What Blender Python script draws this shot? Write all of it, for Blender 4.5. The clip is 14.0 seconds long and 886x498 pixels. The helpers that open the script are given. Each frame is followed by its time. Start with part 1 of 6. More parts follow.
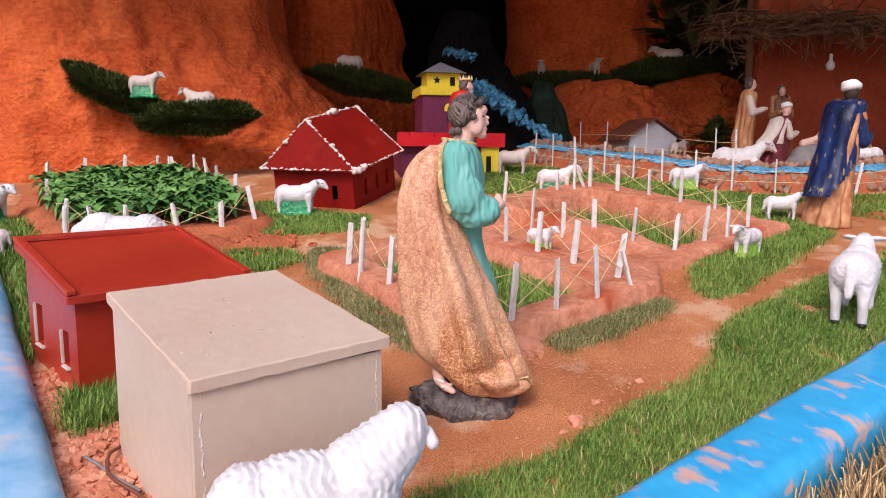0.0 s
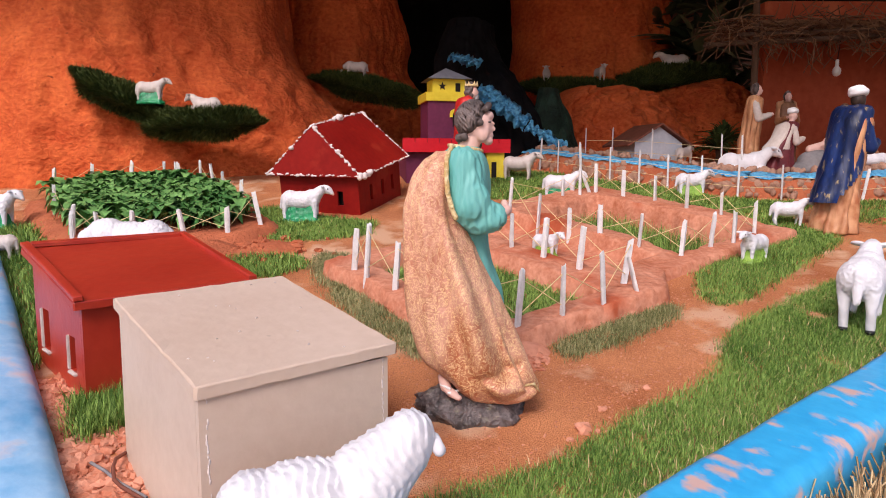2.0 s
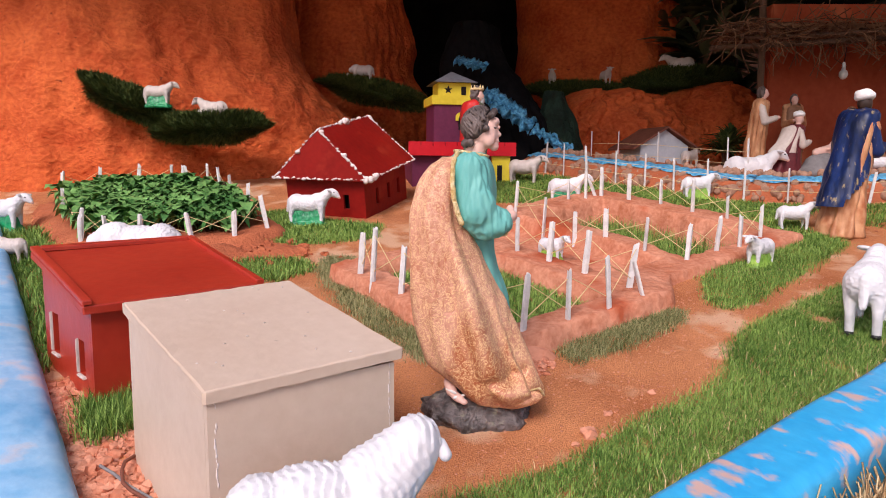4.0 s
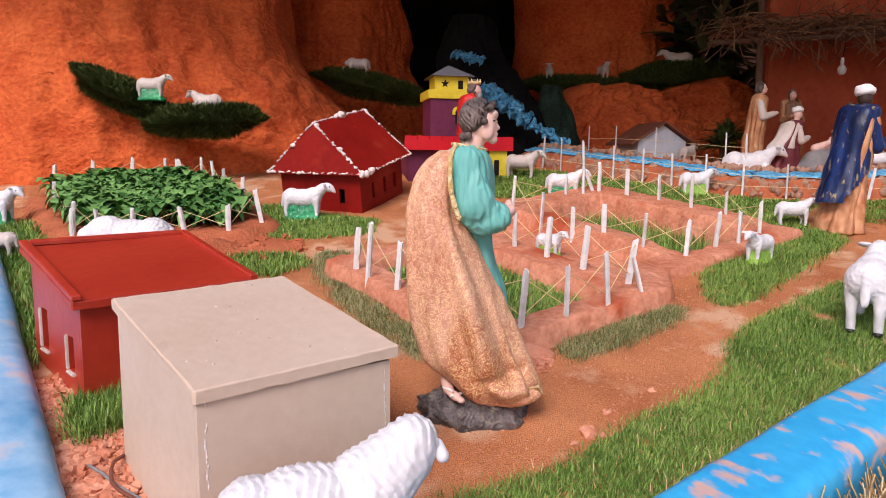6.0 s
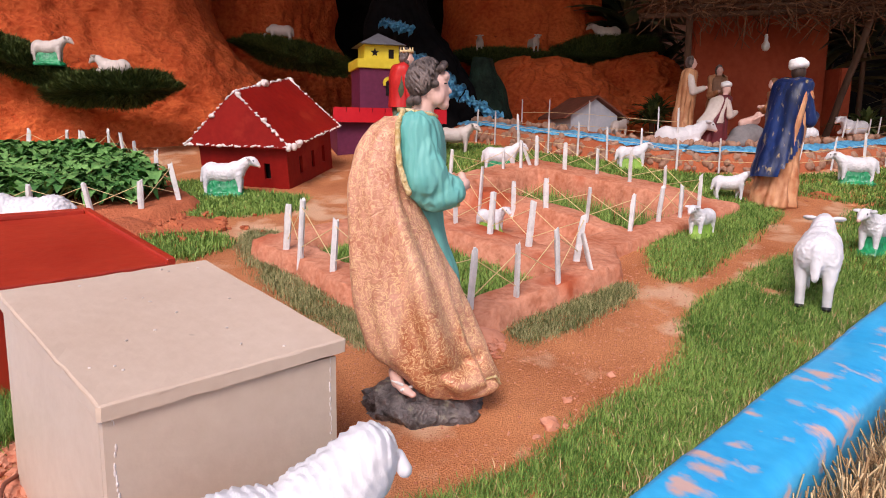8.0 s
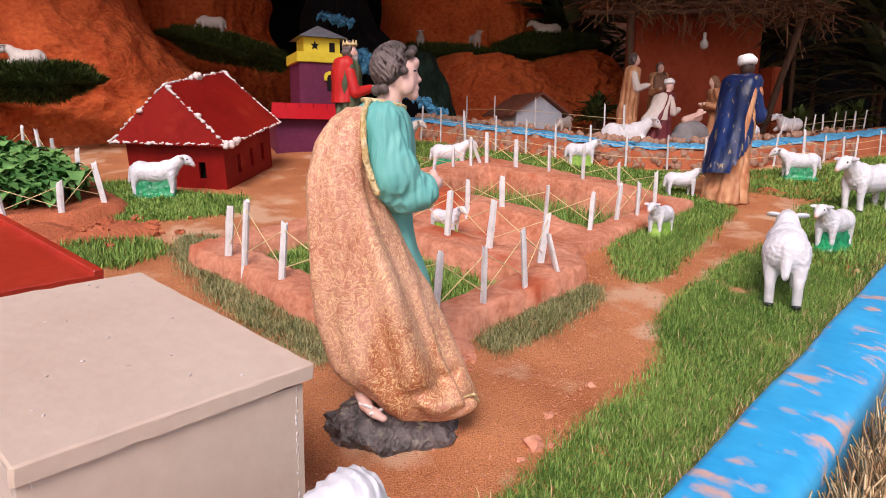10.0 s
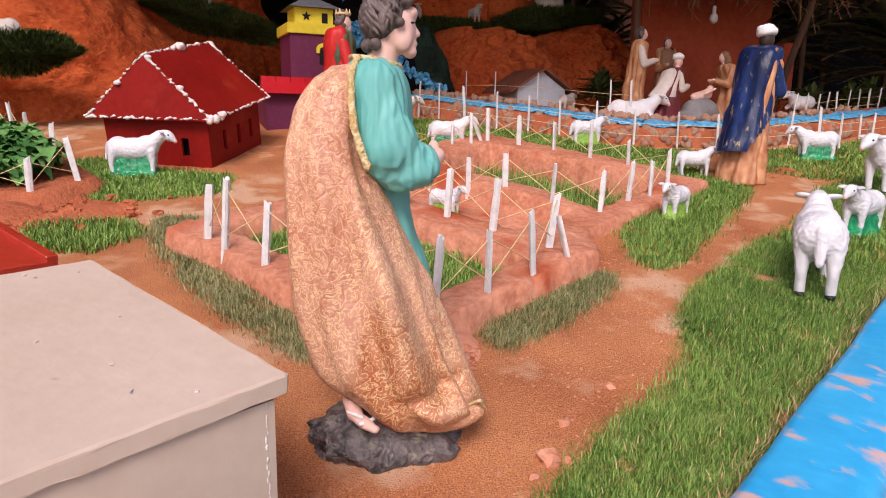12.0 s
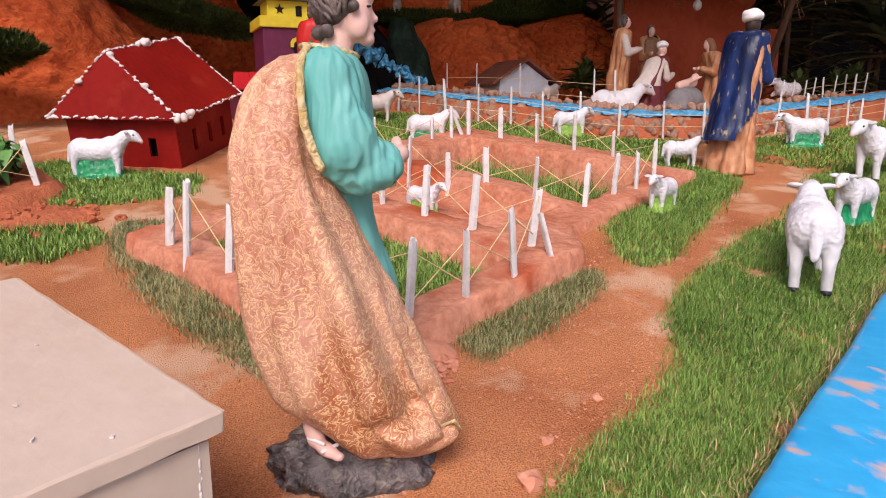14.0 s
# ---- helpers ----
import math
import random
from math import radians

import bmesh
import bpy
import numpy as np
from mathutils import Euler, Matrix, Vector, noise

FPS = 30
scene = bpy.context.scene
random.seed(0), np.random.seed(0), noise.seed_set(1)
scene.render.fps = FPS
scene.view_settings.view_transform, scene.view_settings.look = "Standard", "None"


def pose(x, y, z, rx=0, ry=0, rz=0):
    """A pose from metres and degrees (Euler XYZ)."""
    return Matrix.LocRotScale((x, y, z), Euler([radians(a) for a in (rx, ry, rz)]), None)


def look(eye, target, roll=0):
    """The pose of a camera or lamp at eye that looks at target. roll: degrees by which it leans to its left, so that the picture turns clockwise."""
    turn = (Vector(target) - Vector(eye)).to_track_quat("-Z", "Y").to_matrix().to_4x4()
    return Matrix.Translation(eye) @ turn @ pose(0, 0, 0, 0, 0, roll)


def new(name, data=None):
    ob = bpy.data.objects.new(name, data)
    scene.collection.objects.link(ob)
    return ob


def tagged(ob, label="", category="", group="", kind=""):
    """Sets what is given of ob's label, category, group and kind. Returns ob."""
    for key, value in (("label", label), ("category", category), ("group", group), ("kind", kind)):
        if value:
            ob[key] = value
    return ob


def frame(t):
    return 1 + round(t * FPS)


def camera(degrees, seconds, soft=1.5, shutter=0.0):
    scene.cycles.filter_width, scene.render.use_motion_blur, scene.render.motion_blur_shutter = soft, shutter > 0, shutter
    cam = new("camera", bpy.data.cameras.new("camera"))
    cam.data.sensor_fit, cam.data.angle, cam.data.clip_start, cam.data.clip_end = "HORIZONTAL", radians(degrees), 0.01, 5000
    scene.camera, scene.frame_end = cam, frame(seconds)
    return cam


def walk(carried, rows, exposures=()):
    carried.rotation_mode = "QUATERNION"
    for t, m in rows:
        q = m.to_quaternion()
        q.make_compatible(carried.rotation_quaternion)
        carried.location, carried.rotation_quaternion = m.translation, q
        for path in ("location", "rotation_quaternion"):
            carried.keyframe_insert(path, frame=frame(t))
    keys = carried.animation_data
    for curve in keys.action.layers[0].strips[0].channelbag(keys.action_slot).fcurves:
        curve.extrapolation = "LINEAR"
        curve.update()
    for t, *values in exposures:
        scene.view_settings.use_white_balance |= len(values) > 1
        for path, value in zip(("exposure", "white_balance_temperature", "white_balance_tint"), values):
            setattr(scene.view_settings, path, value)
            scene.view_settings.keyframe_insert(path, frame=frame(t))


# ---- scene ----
cam = camera(66.0, 14.0, soft=1.0)
PATH = [
    (0, (0.007, 0.036, 0.555), (0.011, 2.02, 0.297), 0.3),
    (0.5, (0.009, 0.038, 0.556), (0.016, 2.022, 0.302), 0.3),
    (1, (0.005, 0.037, 0.556), (0.007, 2.022, 0.307), 0.3),
    (1.5, (0.004, 0.037, 0.557), (0.001, 2.022, 0.311), 0.3),
    (2, (0.004, 0.038, 0.556), (-0.006, 2.023, 0.314), 0.3),
    (2.5, (0.004, 0.037, 0.558), (-0.003, 2.022, 0.318), 0.4),
    (3, (0.003, 0.029, 0.56), (-0.02, 2.015, 0.321), 0.1),
    (5.5, (0.003, 0.047, 0.565), (-0.02, 2.033, 0.332), 0.5),
    (6, (0.0, 0.059, 0.56), (-0.014, 2.043, 0.31), 0.5),
    (6.5, (-0.002, 0.083, 0.549), (0.011, 2.064, 0.28), 0.7),
    (7, (-0.011, 0.129, 0.543), (0.054, 2.105, 0.238), 0.6),
    (7.5, (-0.027, 0.168, 0.544), (0.121, 2.138, 0.236), 0.7),
    (8, (-0.04, 0.2, 0.545), (0.164, 2.165, 0.229), 0.7),
    (8.5, (-0.05, 0.231, 0.547), (0.203, 2.192, 0.243), 0.5),
    (9, (-0.069, 0.27, 0.546), (0.261, 2.219, 0.242), 0.6),
    (9.2, (-0.078, 0.283, 0.543), (0.284, 2.226, 0.235), 0.8),
    (11.3, (-0.086, 0.428, 0.525), (0.31, 2.359, 0.185), 0.6),
    (11.5, (-0.08, 0.447, 0.519), (0.314, 2.375, 0.16), 0.6),
    (12, (-0.06, 0.488, 0.515), (0.336, 2.413, 0.144), 0.8),
    (12.5, (-0.038, 0.51, 0.516), (0.337, 2.437, 0.133), 0.6),
    (13, (-0.005, 0.517, 0.504), (0.287, 2.461, 0.135), 1.2),
    (13.5, (-0.006, 0.542, 0.504), (0.326, 2.475, 0.113), 0.2),
    (14, (-0.013, 0.571, 0.515), (0.414, 2.486, 0.127), -0.3),
]
walk(cam, [(t, look(eye, target, roll)) for t, eye, target, roll in PATH], [(0.0, 0.04, 6400, 21), (14.0, 0.06, 6400, 21)])

# ---- light ----
world = bpy.data.worlds.new("sky")
scene.world = world
world.use_nodes = True
wn = world.node_tree.nodes
sky = wn.new("ShaderNodeTexSky")
sky.sky_type = "NISHITA"
sky.sun_disc = False
sky.sun_elevation, sky.sun_rotation = radians(44.4), radians(-160)
sky.air_density, sky.dust_density = 1.0, 3.0
world.node_tree.links.new(sky.outputs[0], wn["Background"].inputs[0])
wn["Background"].inputs[1].default_value = 0.15
sun = new("sun", bpy.data.lights.new("sun", "SUN"))
sun.data.energy, sun.data.angle, sun.data.color = 2.3, radians(24), (1.0, 0.95, 0.9)
sun.matrix_world = look((-1.8, -5.0, 5.2), (0, 0, 0))


# ---- materials ----
def material(name, dark, light, scale=8.0, rough=0.85, bump=0.3, fine=90.0, metallic=0.0, stain=None, stain_at=0.62, stain_scale=3.0,
             stretch=(1, 1, 1), island=0.0, spec=0.3, depth=0.004, grain=0.5):
    """Two colours mixed by broad and fine noise, an optional stain colour, and a fine relief."""
    m = bpy.data.materials.new(name)
    m.use_nodes = True
    n, l = m.node_tree.nodes, m.node_tree.links
    b = n["Principled BSDF"]
    tc = n.new("ShaderNodeTexCoord")
    mp = n.new("ShaderNodeMapping")
    mp.inputs["Scale"].default_value = stretch
    l.new(tc.outputs["Object"], mp.inputs[0])
    broad = n.new("ShaderNodeTexNoise")
    broad.inputs["Scale"].default_value, broad.inputs["Detail"].default_value = scale, 6
    small = n.new("ShaderNodeTexNoise")
    small.inputs["Scale"].default_value, small.inputs["Detail"].default_value = fine, 5
    for t in (broad, small):
        l.new(mp.outputs[0], t.inputs["Vector"])
    add = n.new("ShaderNodeMath")
    add.operation = "MULTIPLY_ADD"
    l.new(small.outputs[0], add.inputs[0])
    add.inputs[1].default_value = grain
    l.new(broad.outputs[0], add.inputs[2])
    even = n.new("ShaderNodeMath")
    even.operation = "MULTIPLY_ADD"
    l.new(add.outputs[0], even.inputs[0])
    even.inputs[1].default_value, even.inputs[2].default_value = 1.5 / (1 + grain), 0.0
    last = even.outputs[0]
    if island:
        geo = n.new("ShaderNodeNewGeometry")
        mix = n.new("ShaderNodeMath")
        mix.operation = "MULTIPLY_ADD"
        l.new(geo.outputs["Random Per Island"], mix.inputs[0])
        mix.inputs[1].default_value = island
        l.new(last, mix.inputs[2])
        sub = n.new("ShaderNodeMath")
        sub.operation = "SUBTRACT"
        l.new(mix.outputs[0], sub.inputs[0])
        sub.inputs[1].default_value = island / 2
        last = sub.outputs[0]
    ramp = n.new("ShaderNodeValToRGB")
    e = ramp.color_ramp.elements
    e[0].position, e[0].color = 0.5, (*dark, 1)
    e[1].position, e[1].color = 0.98, (*light, 1)
    l.new(last, ramp.inputs[0])
    colour = ramp.outputs[0]
    if stain:
        sn = n.new("ShaderNodeTexNoise")
        sn.inputs["Scale"].default_value, sn.inputs["Detail"].default_value = stain_scale, 8
        l.new(mp.outputs[0], sn.inputs["Vector"])
        sr = n.new("ShaderNodeValToRGB")
        sr.color_ramp.elements[0].position, sr.color_ramp.elements[1].position = stain_at, stain_at + 0.1
        l.new(sn.outputs[0], sr.inputs[0])
        mx = n.new("ShaderNodeMix")
        mx.data_type = "RGBA"
        l.new(sr.outputs[0], mx.inputs[0])
        l.new(colour, mx.inputs[6])
        mx.inputs[7].default_value = (*stain, 1)
        colour = mx.outputs[2]
    l.new(colour, b.inputs["Base Color"])
    b.inputs["Roughness"].default_value, b.inputs["Metallic"].default_value = rough, metallic
    b.inputs["Specular IOR Level"].default_value = spec
    if bump:
        bp = n.new("ShaderNodeBump")
        bp.inputs["Strength"].default_value, bp.inputs["Distance"].default_value = bump, depth
        l.new(small.outputs[0], bp.inputs["Height"])
        l.new(bp.outputs[0], b.inputs["Normal"])
    return m


def woolly(name, colour, scale, bump, depth):
    """White gloss-painted plaster with a relief of curled wool."""
    m = material(name, tuple(c * 0.86 for c in colour), colour, 14, 0.42, 0, 60, spec=0.35)
    n, l = m.node_tree.nodes, m.node_tree.links
    v = n.new("ShaderNodeTexVoronoi")
    v.feature, v.inputs["Scale"].default_value = "SMOOTH_F1", scale
    l.new(n["Mapping"].outputs[0], v.inputs["Vector"])
    bp = n.new("ShaderNodeBump")
    bp.invert = True
    bp.inputs["Strength"].default_value, bp.inputs["Distance"].default_value = bump, depth
    l.new(v.outputs["Distance"], bp.inputs["Height"])
    l.new(bp.outputs[0], n["Principled BSDF"].inputs["Normal"])
    return m


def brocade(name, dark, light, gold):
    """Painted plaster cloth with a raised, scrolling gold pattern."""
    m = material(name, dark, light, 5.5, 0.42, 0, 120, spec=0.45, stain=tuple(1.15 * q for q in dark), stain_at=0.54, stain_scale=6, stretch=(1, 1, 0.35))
    n, l = m.node_tree.nodes, m.node_tree.links
    b = n["Principled BSDF"]
    w = n.new("ShaderNodeTexNoise")
    w.inputs["Scale"].default_value, w.inputs["Detail"].default_value, w.inputs["Distortion"].default_value = 64, 2.0, 2.4
    l.new(n["Texture Coordinate"].outputs["Object"], w.inputs["Vector"])
    r = n.new("ShaderNodeValToRGB")
    r.color_ramp.elements[0].position, r.color_ramp.elements[1].position = 0.44, 0.495
    e = r.color_ramp.elements.new(0.55)
    r.color_ramp.elements[0].color = (0, 0, 0, 1)
    r.color_ramp.elements[1].color = (1, 1, 1, 1)
    e.color = (0.1, 0.1, 0.1, 1)
    l.new(w.outputs[0], r.inputs[0])
    # the gold wears off towards patches
    pn = n.new("ShaderNodeTexNoise")
    pn.inputs["Scale"].default_value = 5
    l.new(n["Mapping"].outputs[0], pn.inputs["Vector"])
    pr = n.new("ShaderNodeValToRGB")
    pr.color_ramp.elements[0].position, pr.color_ramp.elements[1].position = 0.22, 0.5
    l.new(pn.outputs[0], pr.inputs[0])
    mul = n.new("ShaderNodeMath")
    mul.operation = "MULTIPLY"
    l.new(r.outputs[0], mul.inputs[0])
    l.new(pr.outputs[0], mul.inputs[1])
    mx = n.new("ShaderNodeMix")
    mx.data_type = "RGBA"
    l.new(mul.outputs[0], mx.inputs[0])
    l.new(b.inputs["Base Color"].links[0].from_socket, mx.inputs[6])
    mx.inputs[7].default_value = (*gold, 1)
    l.new(mx.outputs[2], b.inputs["Base Color"])
    bp = n.new("ShaderNodeBump")
    bp.inputs["Strength"].default_value, bp.inputs["Distance"].default_value = 0.5, 0.005
    l.new(w.outputs[0], bp.inputs["Height"])
    l.new(bp.outputs[0], b.inputs["Normal"])
    return m


SOIL = material("orange_soil", (0.37, 0.095, 0.028), (0.84, 0.355, 0.15), 4, 0.97, 0.8, 340, stain=(0.77, 0.45, 0.27), stain_at=0.53, stain_scale=5.5, depth=0.012, grain=1.6)
OUTER = material("trodden_earth", (0.25, 0.12, 0.06), (0.4, 0.22, 0.12), 3, 0.95, 0.6, 60)
MUD = material("smoothed_mud", (0.4, 0.12, 0.055), (0.68, 0.31, 0.19), 7, 0.93, 0.7, 60, stain=(0.42, 0.09, 0.035), stain_at=0.56, stain_scale=3.5, depth=0.008, grain=0.8)
MUD_RED = material("dug_red_earth", (0.34, 0.085, 0.035), (0.5, 0.15, 0.065), 8, 0.95, 0.8, 80, depth=0.01)
CLIFF = material("cut_red_earth", (0.42, 0.054, 0.011), (0.72, 0.16, 0.042), 2.6, 0.95, 1.0, 30, stain=(0.22, 0.038, 0.013), stain_at=0.67, stain_scale=26, stretch=(1, 1, 1.3), depth=0.022, grain=1.0)
CLOD = material("pink_earth_clod", (0.5, 0.17, 0.09), (0.7, 0.32, 0.2), 12, 0.95, 0.7, 70, island=0.5, depth=0.006)
BLUE = material("blue_painted_cement", (0.01, 0.32, 0.66), (0.045, 0.47, 0.8), 4, 0.34, 0.2, 40, stain=(0.6, 0.4, 0.35), stain_at=0.56, stain_scale=14, stretch=(1.5, 0.8, 1), spec=0.5, depth=0.004)
BLUE_OLD = material("worn_blue_cement", (0.1, 0.38, 0.66), (0.38, 0.62, 0.82), 5, 0.5, 0.4, 20, stain=(0.66, 0.5, 0.48), stain_at=0.57, stain_scale=5, depth=0.008)
WATER = material("bright_blue_channel", (0.015, 0.17, 0.4), (0.16, 0.52, 0.74), 30, 0.45, 0.8, 60, depth=0.012, grain=1.2)
STONE = material("brown_bank_stone", (0.2, 0.09, 0.055), (0.42, 0.24, 0.16), 9, 0.9, 0.6, 60, island=0.6)
GRASS = material("lawn_grass", (0.07, 0.16, 0.02), (0.31, 0.46, 0.1), 5, 0.6, 0, 60, island=0.9)
GRASS_DRY = material("drying_grass", (0.13, 0.15, 0.045), (0.46, 0.42, 0.2), 6, 0.7, 0, 60, island=0.9)
# Darker copy of the grass colours, with the shade at the back painted in.
GRASS_SHADED = material("shaded_turf", (0.03, 0.05, 0.008), (0.1, 0.13, 0.03), 6, 0.85, 0, 60, island=0.9)
LEAF = material("bean_leaf", (0.045, 0.15, 0.035), (0.17, 0.36, 0.1), 10, 0.5, 0, 60, island=0.8)
FROND = material("dark_palm_leaf", (0.02, 0.03, 0.012), (0.15, 0.16, 0.075), 6, 0.45, 0, 40, island=0.9, spec=0.5)
WHITE = material("white_painted_stick", (0.56, 0.54, 0.52), (0.76, 0.74, 0.72), 25, 0.6, 0.4, 140, stain=(0.42, 0.33, 0.28), stain_at=0.66, stain_scale=18)
STRING = material("jute_string", (0.62, 0.45, 0.22), (0.8, 0.62, 0.34), 60, 0.85, 0.3, 300)
WOOL = woolly("white_wool_plaster", (0.74, 0.72, 0.73), 95, 0.75, 0.004)
WOOL_BIG = woolly("white_curled_plaster", (0.76, 0.74, 0.75), 60, 0.5, 0.005)
WOOL_FAR = woolly("grey_wool_plaster", (0.6, 0.52, 0.47), 95, 0.5, 0.004)
EYE_DARK = material("black_paint", (0.01, 0.01, 0.01), (0.03, 0.03, 0.03), 20, 0.4, 0)
EMERALD = material("emerald_gloss_paint", (0.0, 0.16, 0.06), (0.01, 0.34, 0.12), 20, 0.3, 0.6, 50, spec=0.5)
LIME = material("lime_gloss_paint", (0.16, 0.32, 0.03), (0.32, 0.5, 0.08), 20, 0.35, 0.5, 50, spec=0.5)
BEIGE = material("beige_house_paint", (0.57, 0.43, 0.325), (0.66, 0.52, 0.41), 3, 0.42, 0.25, 45, stain=(0.4, 0.3, 0.22), stain_at=0.72, stain_scale=26)
RED = material("oxide_red_paint", (0.34, 0.022, 0.01), (0.47, 0.045, 0.02), 4, 0.33, 0.25, 40, stain=(0.55, 0.09, 0.035), stain_at=0.58, stain_scale=3, spec=0.5)
RED_DARK = material("crimson_paint", (0.19, 0.005, 0.003), (0.29, 0.011, 0.006), 4, 0.58, 0.25, 40, stain=(0.32, 0.025, 0.012), stain_at=0.6, stain_scale=5, spec=0.2)
SCARLET = material("scarlet_paint", (0.5, 0.004, 0.012), (0.62, 0.012, 0.02), 5, 0.5, 0.1, 40)
PURPLE = material("plum_paint", (0.11, 0.013, 0.045), (0.17, 0.025, 0.07), 5, 0.6, 0.2, 40)
YELLOW = material("yellow_paint", (0.66, 0.5, 0.02), (0.8, 0.64, 0.05), 5, 0.55, 0.2, 40)
GREY = material("grey_card", (0.11, 0.11, 0.13), (0.19, 0.19, 0.21), 6, 0.7, 0.2, 40)
HOLE = material("unlit_inside", (0.008, 0.005, 0.005), (0.015, 0.01, 0.01), 5, 0.9, 0)
COTTON = material("cotton_wool", (0.6, 0.5, 0.45), (0.82, 0.74, 0.7), 40, 0.95, 0.8, 120)
CLOTH_BLACK = material("black_cloth", (0.002, 0.002, 0.003), (0.012, 0.011, 0.012), 3, 0.9, 0.5, 20, spec=0.1)
ROCK = material("charcoal_rock_paint", (0.03, 0.026, 0.024), (0.24, 0.2, 0.19), 22, 0.4, 1.0, 60, stain=(0.26, 0.24, 0.17), stain_at=0.58, stain_scale=30, depth=0.02, grain=1.2, spec=0.5)
SKIN = material("pink_skin_paint", (0.7, 0.42, 0.34), (0.78, 0.52, 0.44), 9, 0.5, 0, 60)
SKIN_DARK = material("dark_skin_paint", (0.03, 0.018, 0.013), (0.06, 0.035, 0.025), 9, 0.45, 0, 60)
HAIR = material("brown_hair_paint", (0.035, 0.024, 0.02), (0.2, 0.155, 0.14), 30, 0.5, 1.0, 55, stretch=(1, 1, 0.6), depth=0.008)
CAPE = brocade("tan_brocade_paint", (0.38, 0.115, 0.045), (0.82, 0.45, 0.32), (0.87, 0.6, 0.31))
TEAL = material("teal_cloth_paint", (0.1, 0.38, 0.34), (0.2, 0.52, 0.46), 9, 0.5, 0.3, 40, stretch=(1, 1, 0.25))
GOLD = material("gold_trim_paint", (0.5, 0.3, 0.08), (0.82, 0.68, 0.4), 60, 0.45, 1.0, 200, depth=0.006)
NAVY = material("navy_robe_paint", (0.002, 0.004, 0.016), (0.014, 0.04, 0.17), 9, 0.36, 0.5, 60, stain=(0.34, 0.25, 0.12), stain_at=0.6, stain_scale=55, stretch=(1, 1, 0.3))
PEACH = material("peach_cloth_paint", (0.32, 0.1, 0.035), (0.68, 0.37, 0.19), 16, 0.5, 0.5, 50, stain=(0.4, 0.13, 0.05), stain_at=0.56, stain_scale=14, stretch=(1, 1, 0.5), depth=0.006)
ROBE_RED = material("red_robe_paint", (0.42, 0.012, 0.015), (0.6, 0.03, 0.02), 8, 0.45, 0.2, 60)
ROBE_GREEN = material("dark_green_robe_paint", (0.03, 0.05, 0.03), (0.12, 0.13, 0.07), 12, 0.5, 0.3, 60)
CREAM = material("cream_cloth_paint", (0.5, 0.4, 0.34), (0.68, 0.6, 0.54), 9, 0.55, 0.3, 60)
MAROON = material("maroon_cloth_paint", (0.1, 0.015, 0.02), (0.18, 0.03, 0.035), 9, 0.5, 0.2, 60)
BROWN = material("brown_cloth_paint", (0.16, 0.07, 0.035), (0.3, 0.15, 0.08), 9, 0.55, 0.2, 60)
TURBAN = material("white_turban_paint", (0.72, 0.7, 0.68), (0.86, 0.85, 0.84), 20, 0.5, 0.5, 60, stretch=(0.6, 0.6, 3))
STRAW = material("dry_straw", (0.42, 0.25, 0.12), (0.76, 0.55, 0.3), 20, 0.8, 0.3, 100, island=0.8)
STRAW_DARK = material("weathered_straw", (0.09, 0.035, 0.016), (0.24, 0.12, 0.06), 20, 0.85, 0.3, 100, island=0.8)
BRICKRED = material("red_washed_wall", (0.27, 0.042, 0.015), (0.42, 0.085, 0.032), 3, 0.9, 0.5, 30, stain=(0.45, 0.12, 0.05), stain_at=0.58)
POLE = material("dark_pole_wood", (0.05, 0.025, 0.015), (0.13, 0.07, 0.04), 12, 0.85, 0.6, 60, stretch=(1, 1, 0.2))
PALEBLUE = material("pale_blue_wash", (0.4, 0.44, 0.5), (0.55, 0.58, 0.62), 8, 0.8, 0.3, 60)
TILE = material("brown_roof_paint", (0.13, 0.04, 0.025), (0.22, 0.075, 0.045), 10, 0.7, 0.3, 60)
GREYCLOTH = material("grey_cloth_paint", (0.17, 0.16, 0.16), (0.28, 0.26, 0.26), 9, 0.7, 0.2, 60)
PINKWALL = material("pale_pink_plaster", (0.5, 0.26, 0.2), (0.72, 0.42, 0.34), 5, 0.9, 0.3, 40)
ROUGH_GREEN = material("rough_dark_green", (0.004, 0.01, 0.006), (0.02, 0.05, 0.032), 8, 0.8, 0.8, 40, depth=0.02)
# Pale so that the added overhead sheet bounces some light.
SHADE_SHEET = material("pale_overhead_sheet", (0.4, 0.42, 0.44), (0.5, 0.52, 0.54), 3, 0.6, 0.2, 30)
BULB = material("frosted_glass", (0.5, 0.48, 0.45), (0.62, 0.6, 0.57), 9, 0.3, 0, 60, spec=0.5)


# ---- builders ----
def mesh_of(name, verts, faces, mats, index=None, smooth=True):
    me = bpy.data.meshes.new(name)
    me.from_pydata([tuple(v) for v in verts], [], [tuple(f) for f in faces])
    for m in mats if isinstance(mats, (list, tuple)) else [mats]:
        me.materials.append(m)
    if index is not None:
        me.polygons.foreach_set("material_index", np.asarray(index, dtype=np.int32))
    me.polygons.foreach_set("use_smooth", np.full(len(me.polygons), smooth))
    me.update()
    return me


def part(name, data, parent=None, label="", m=None):
    """One object from a mesh, under a thing or a part."""
    ob = new(name, data)
    if m is not None:
        ob.matrix_basis = m
    if parent is not None:
        ob.parent = parent
    if label:
        ob["label"] = label
    return ob


def from_bm(name, bm, mats, smooth=False):
    me = bpy.data.meshes.new(name)
    bm.to_mesh(me)
    bm.free()
    for m in mats if isinstance(mats, (list, tuple)) else [mats]:
        me.materials.append(m)
    me.polygons.foreach_set("use_smooth", np.full(len(me.polygons), smooth))
    return me


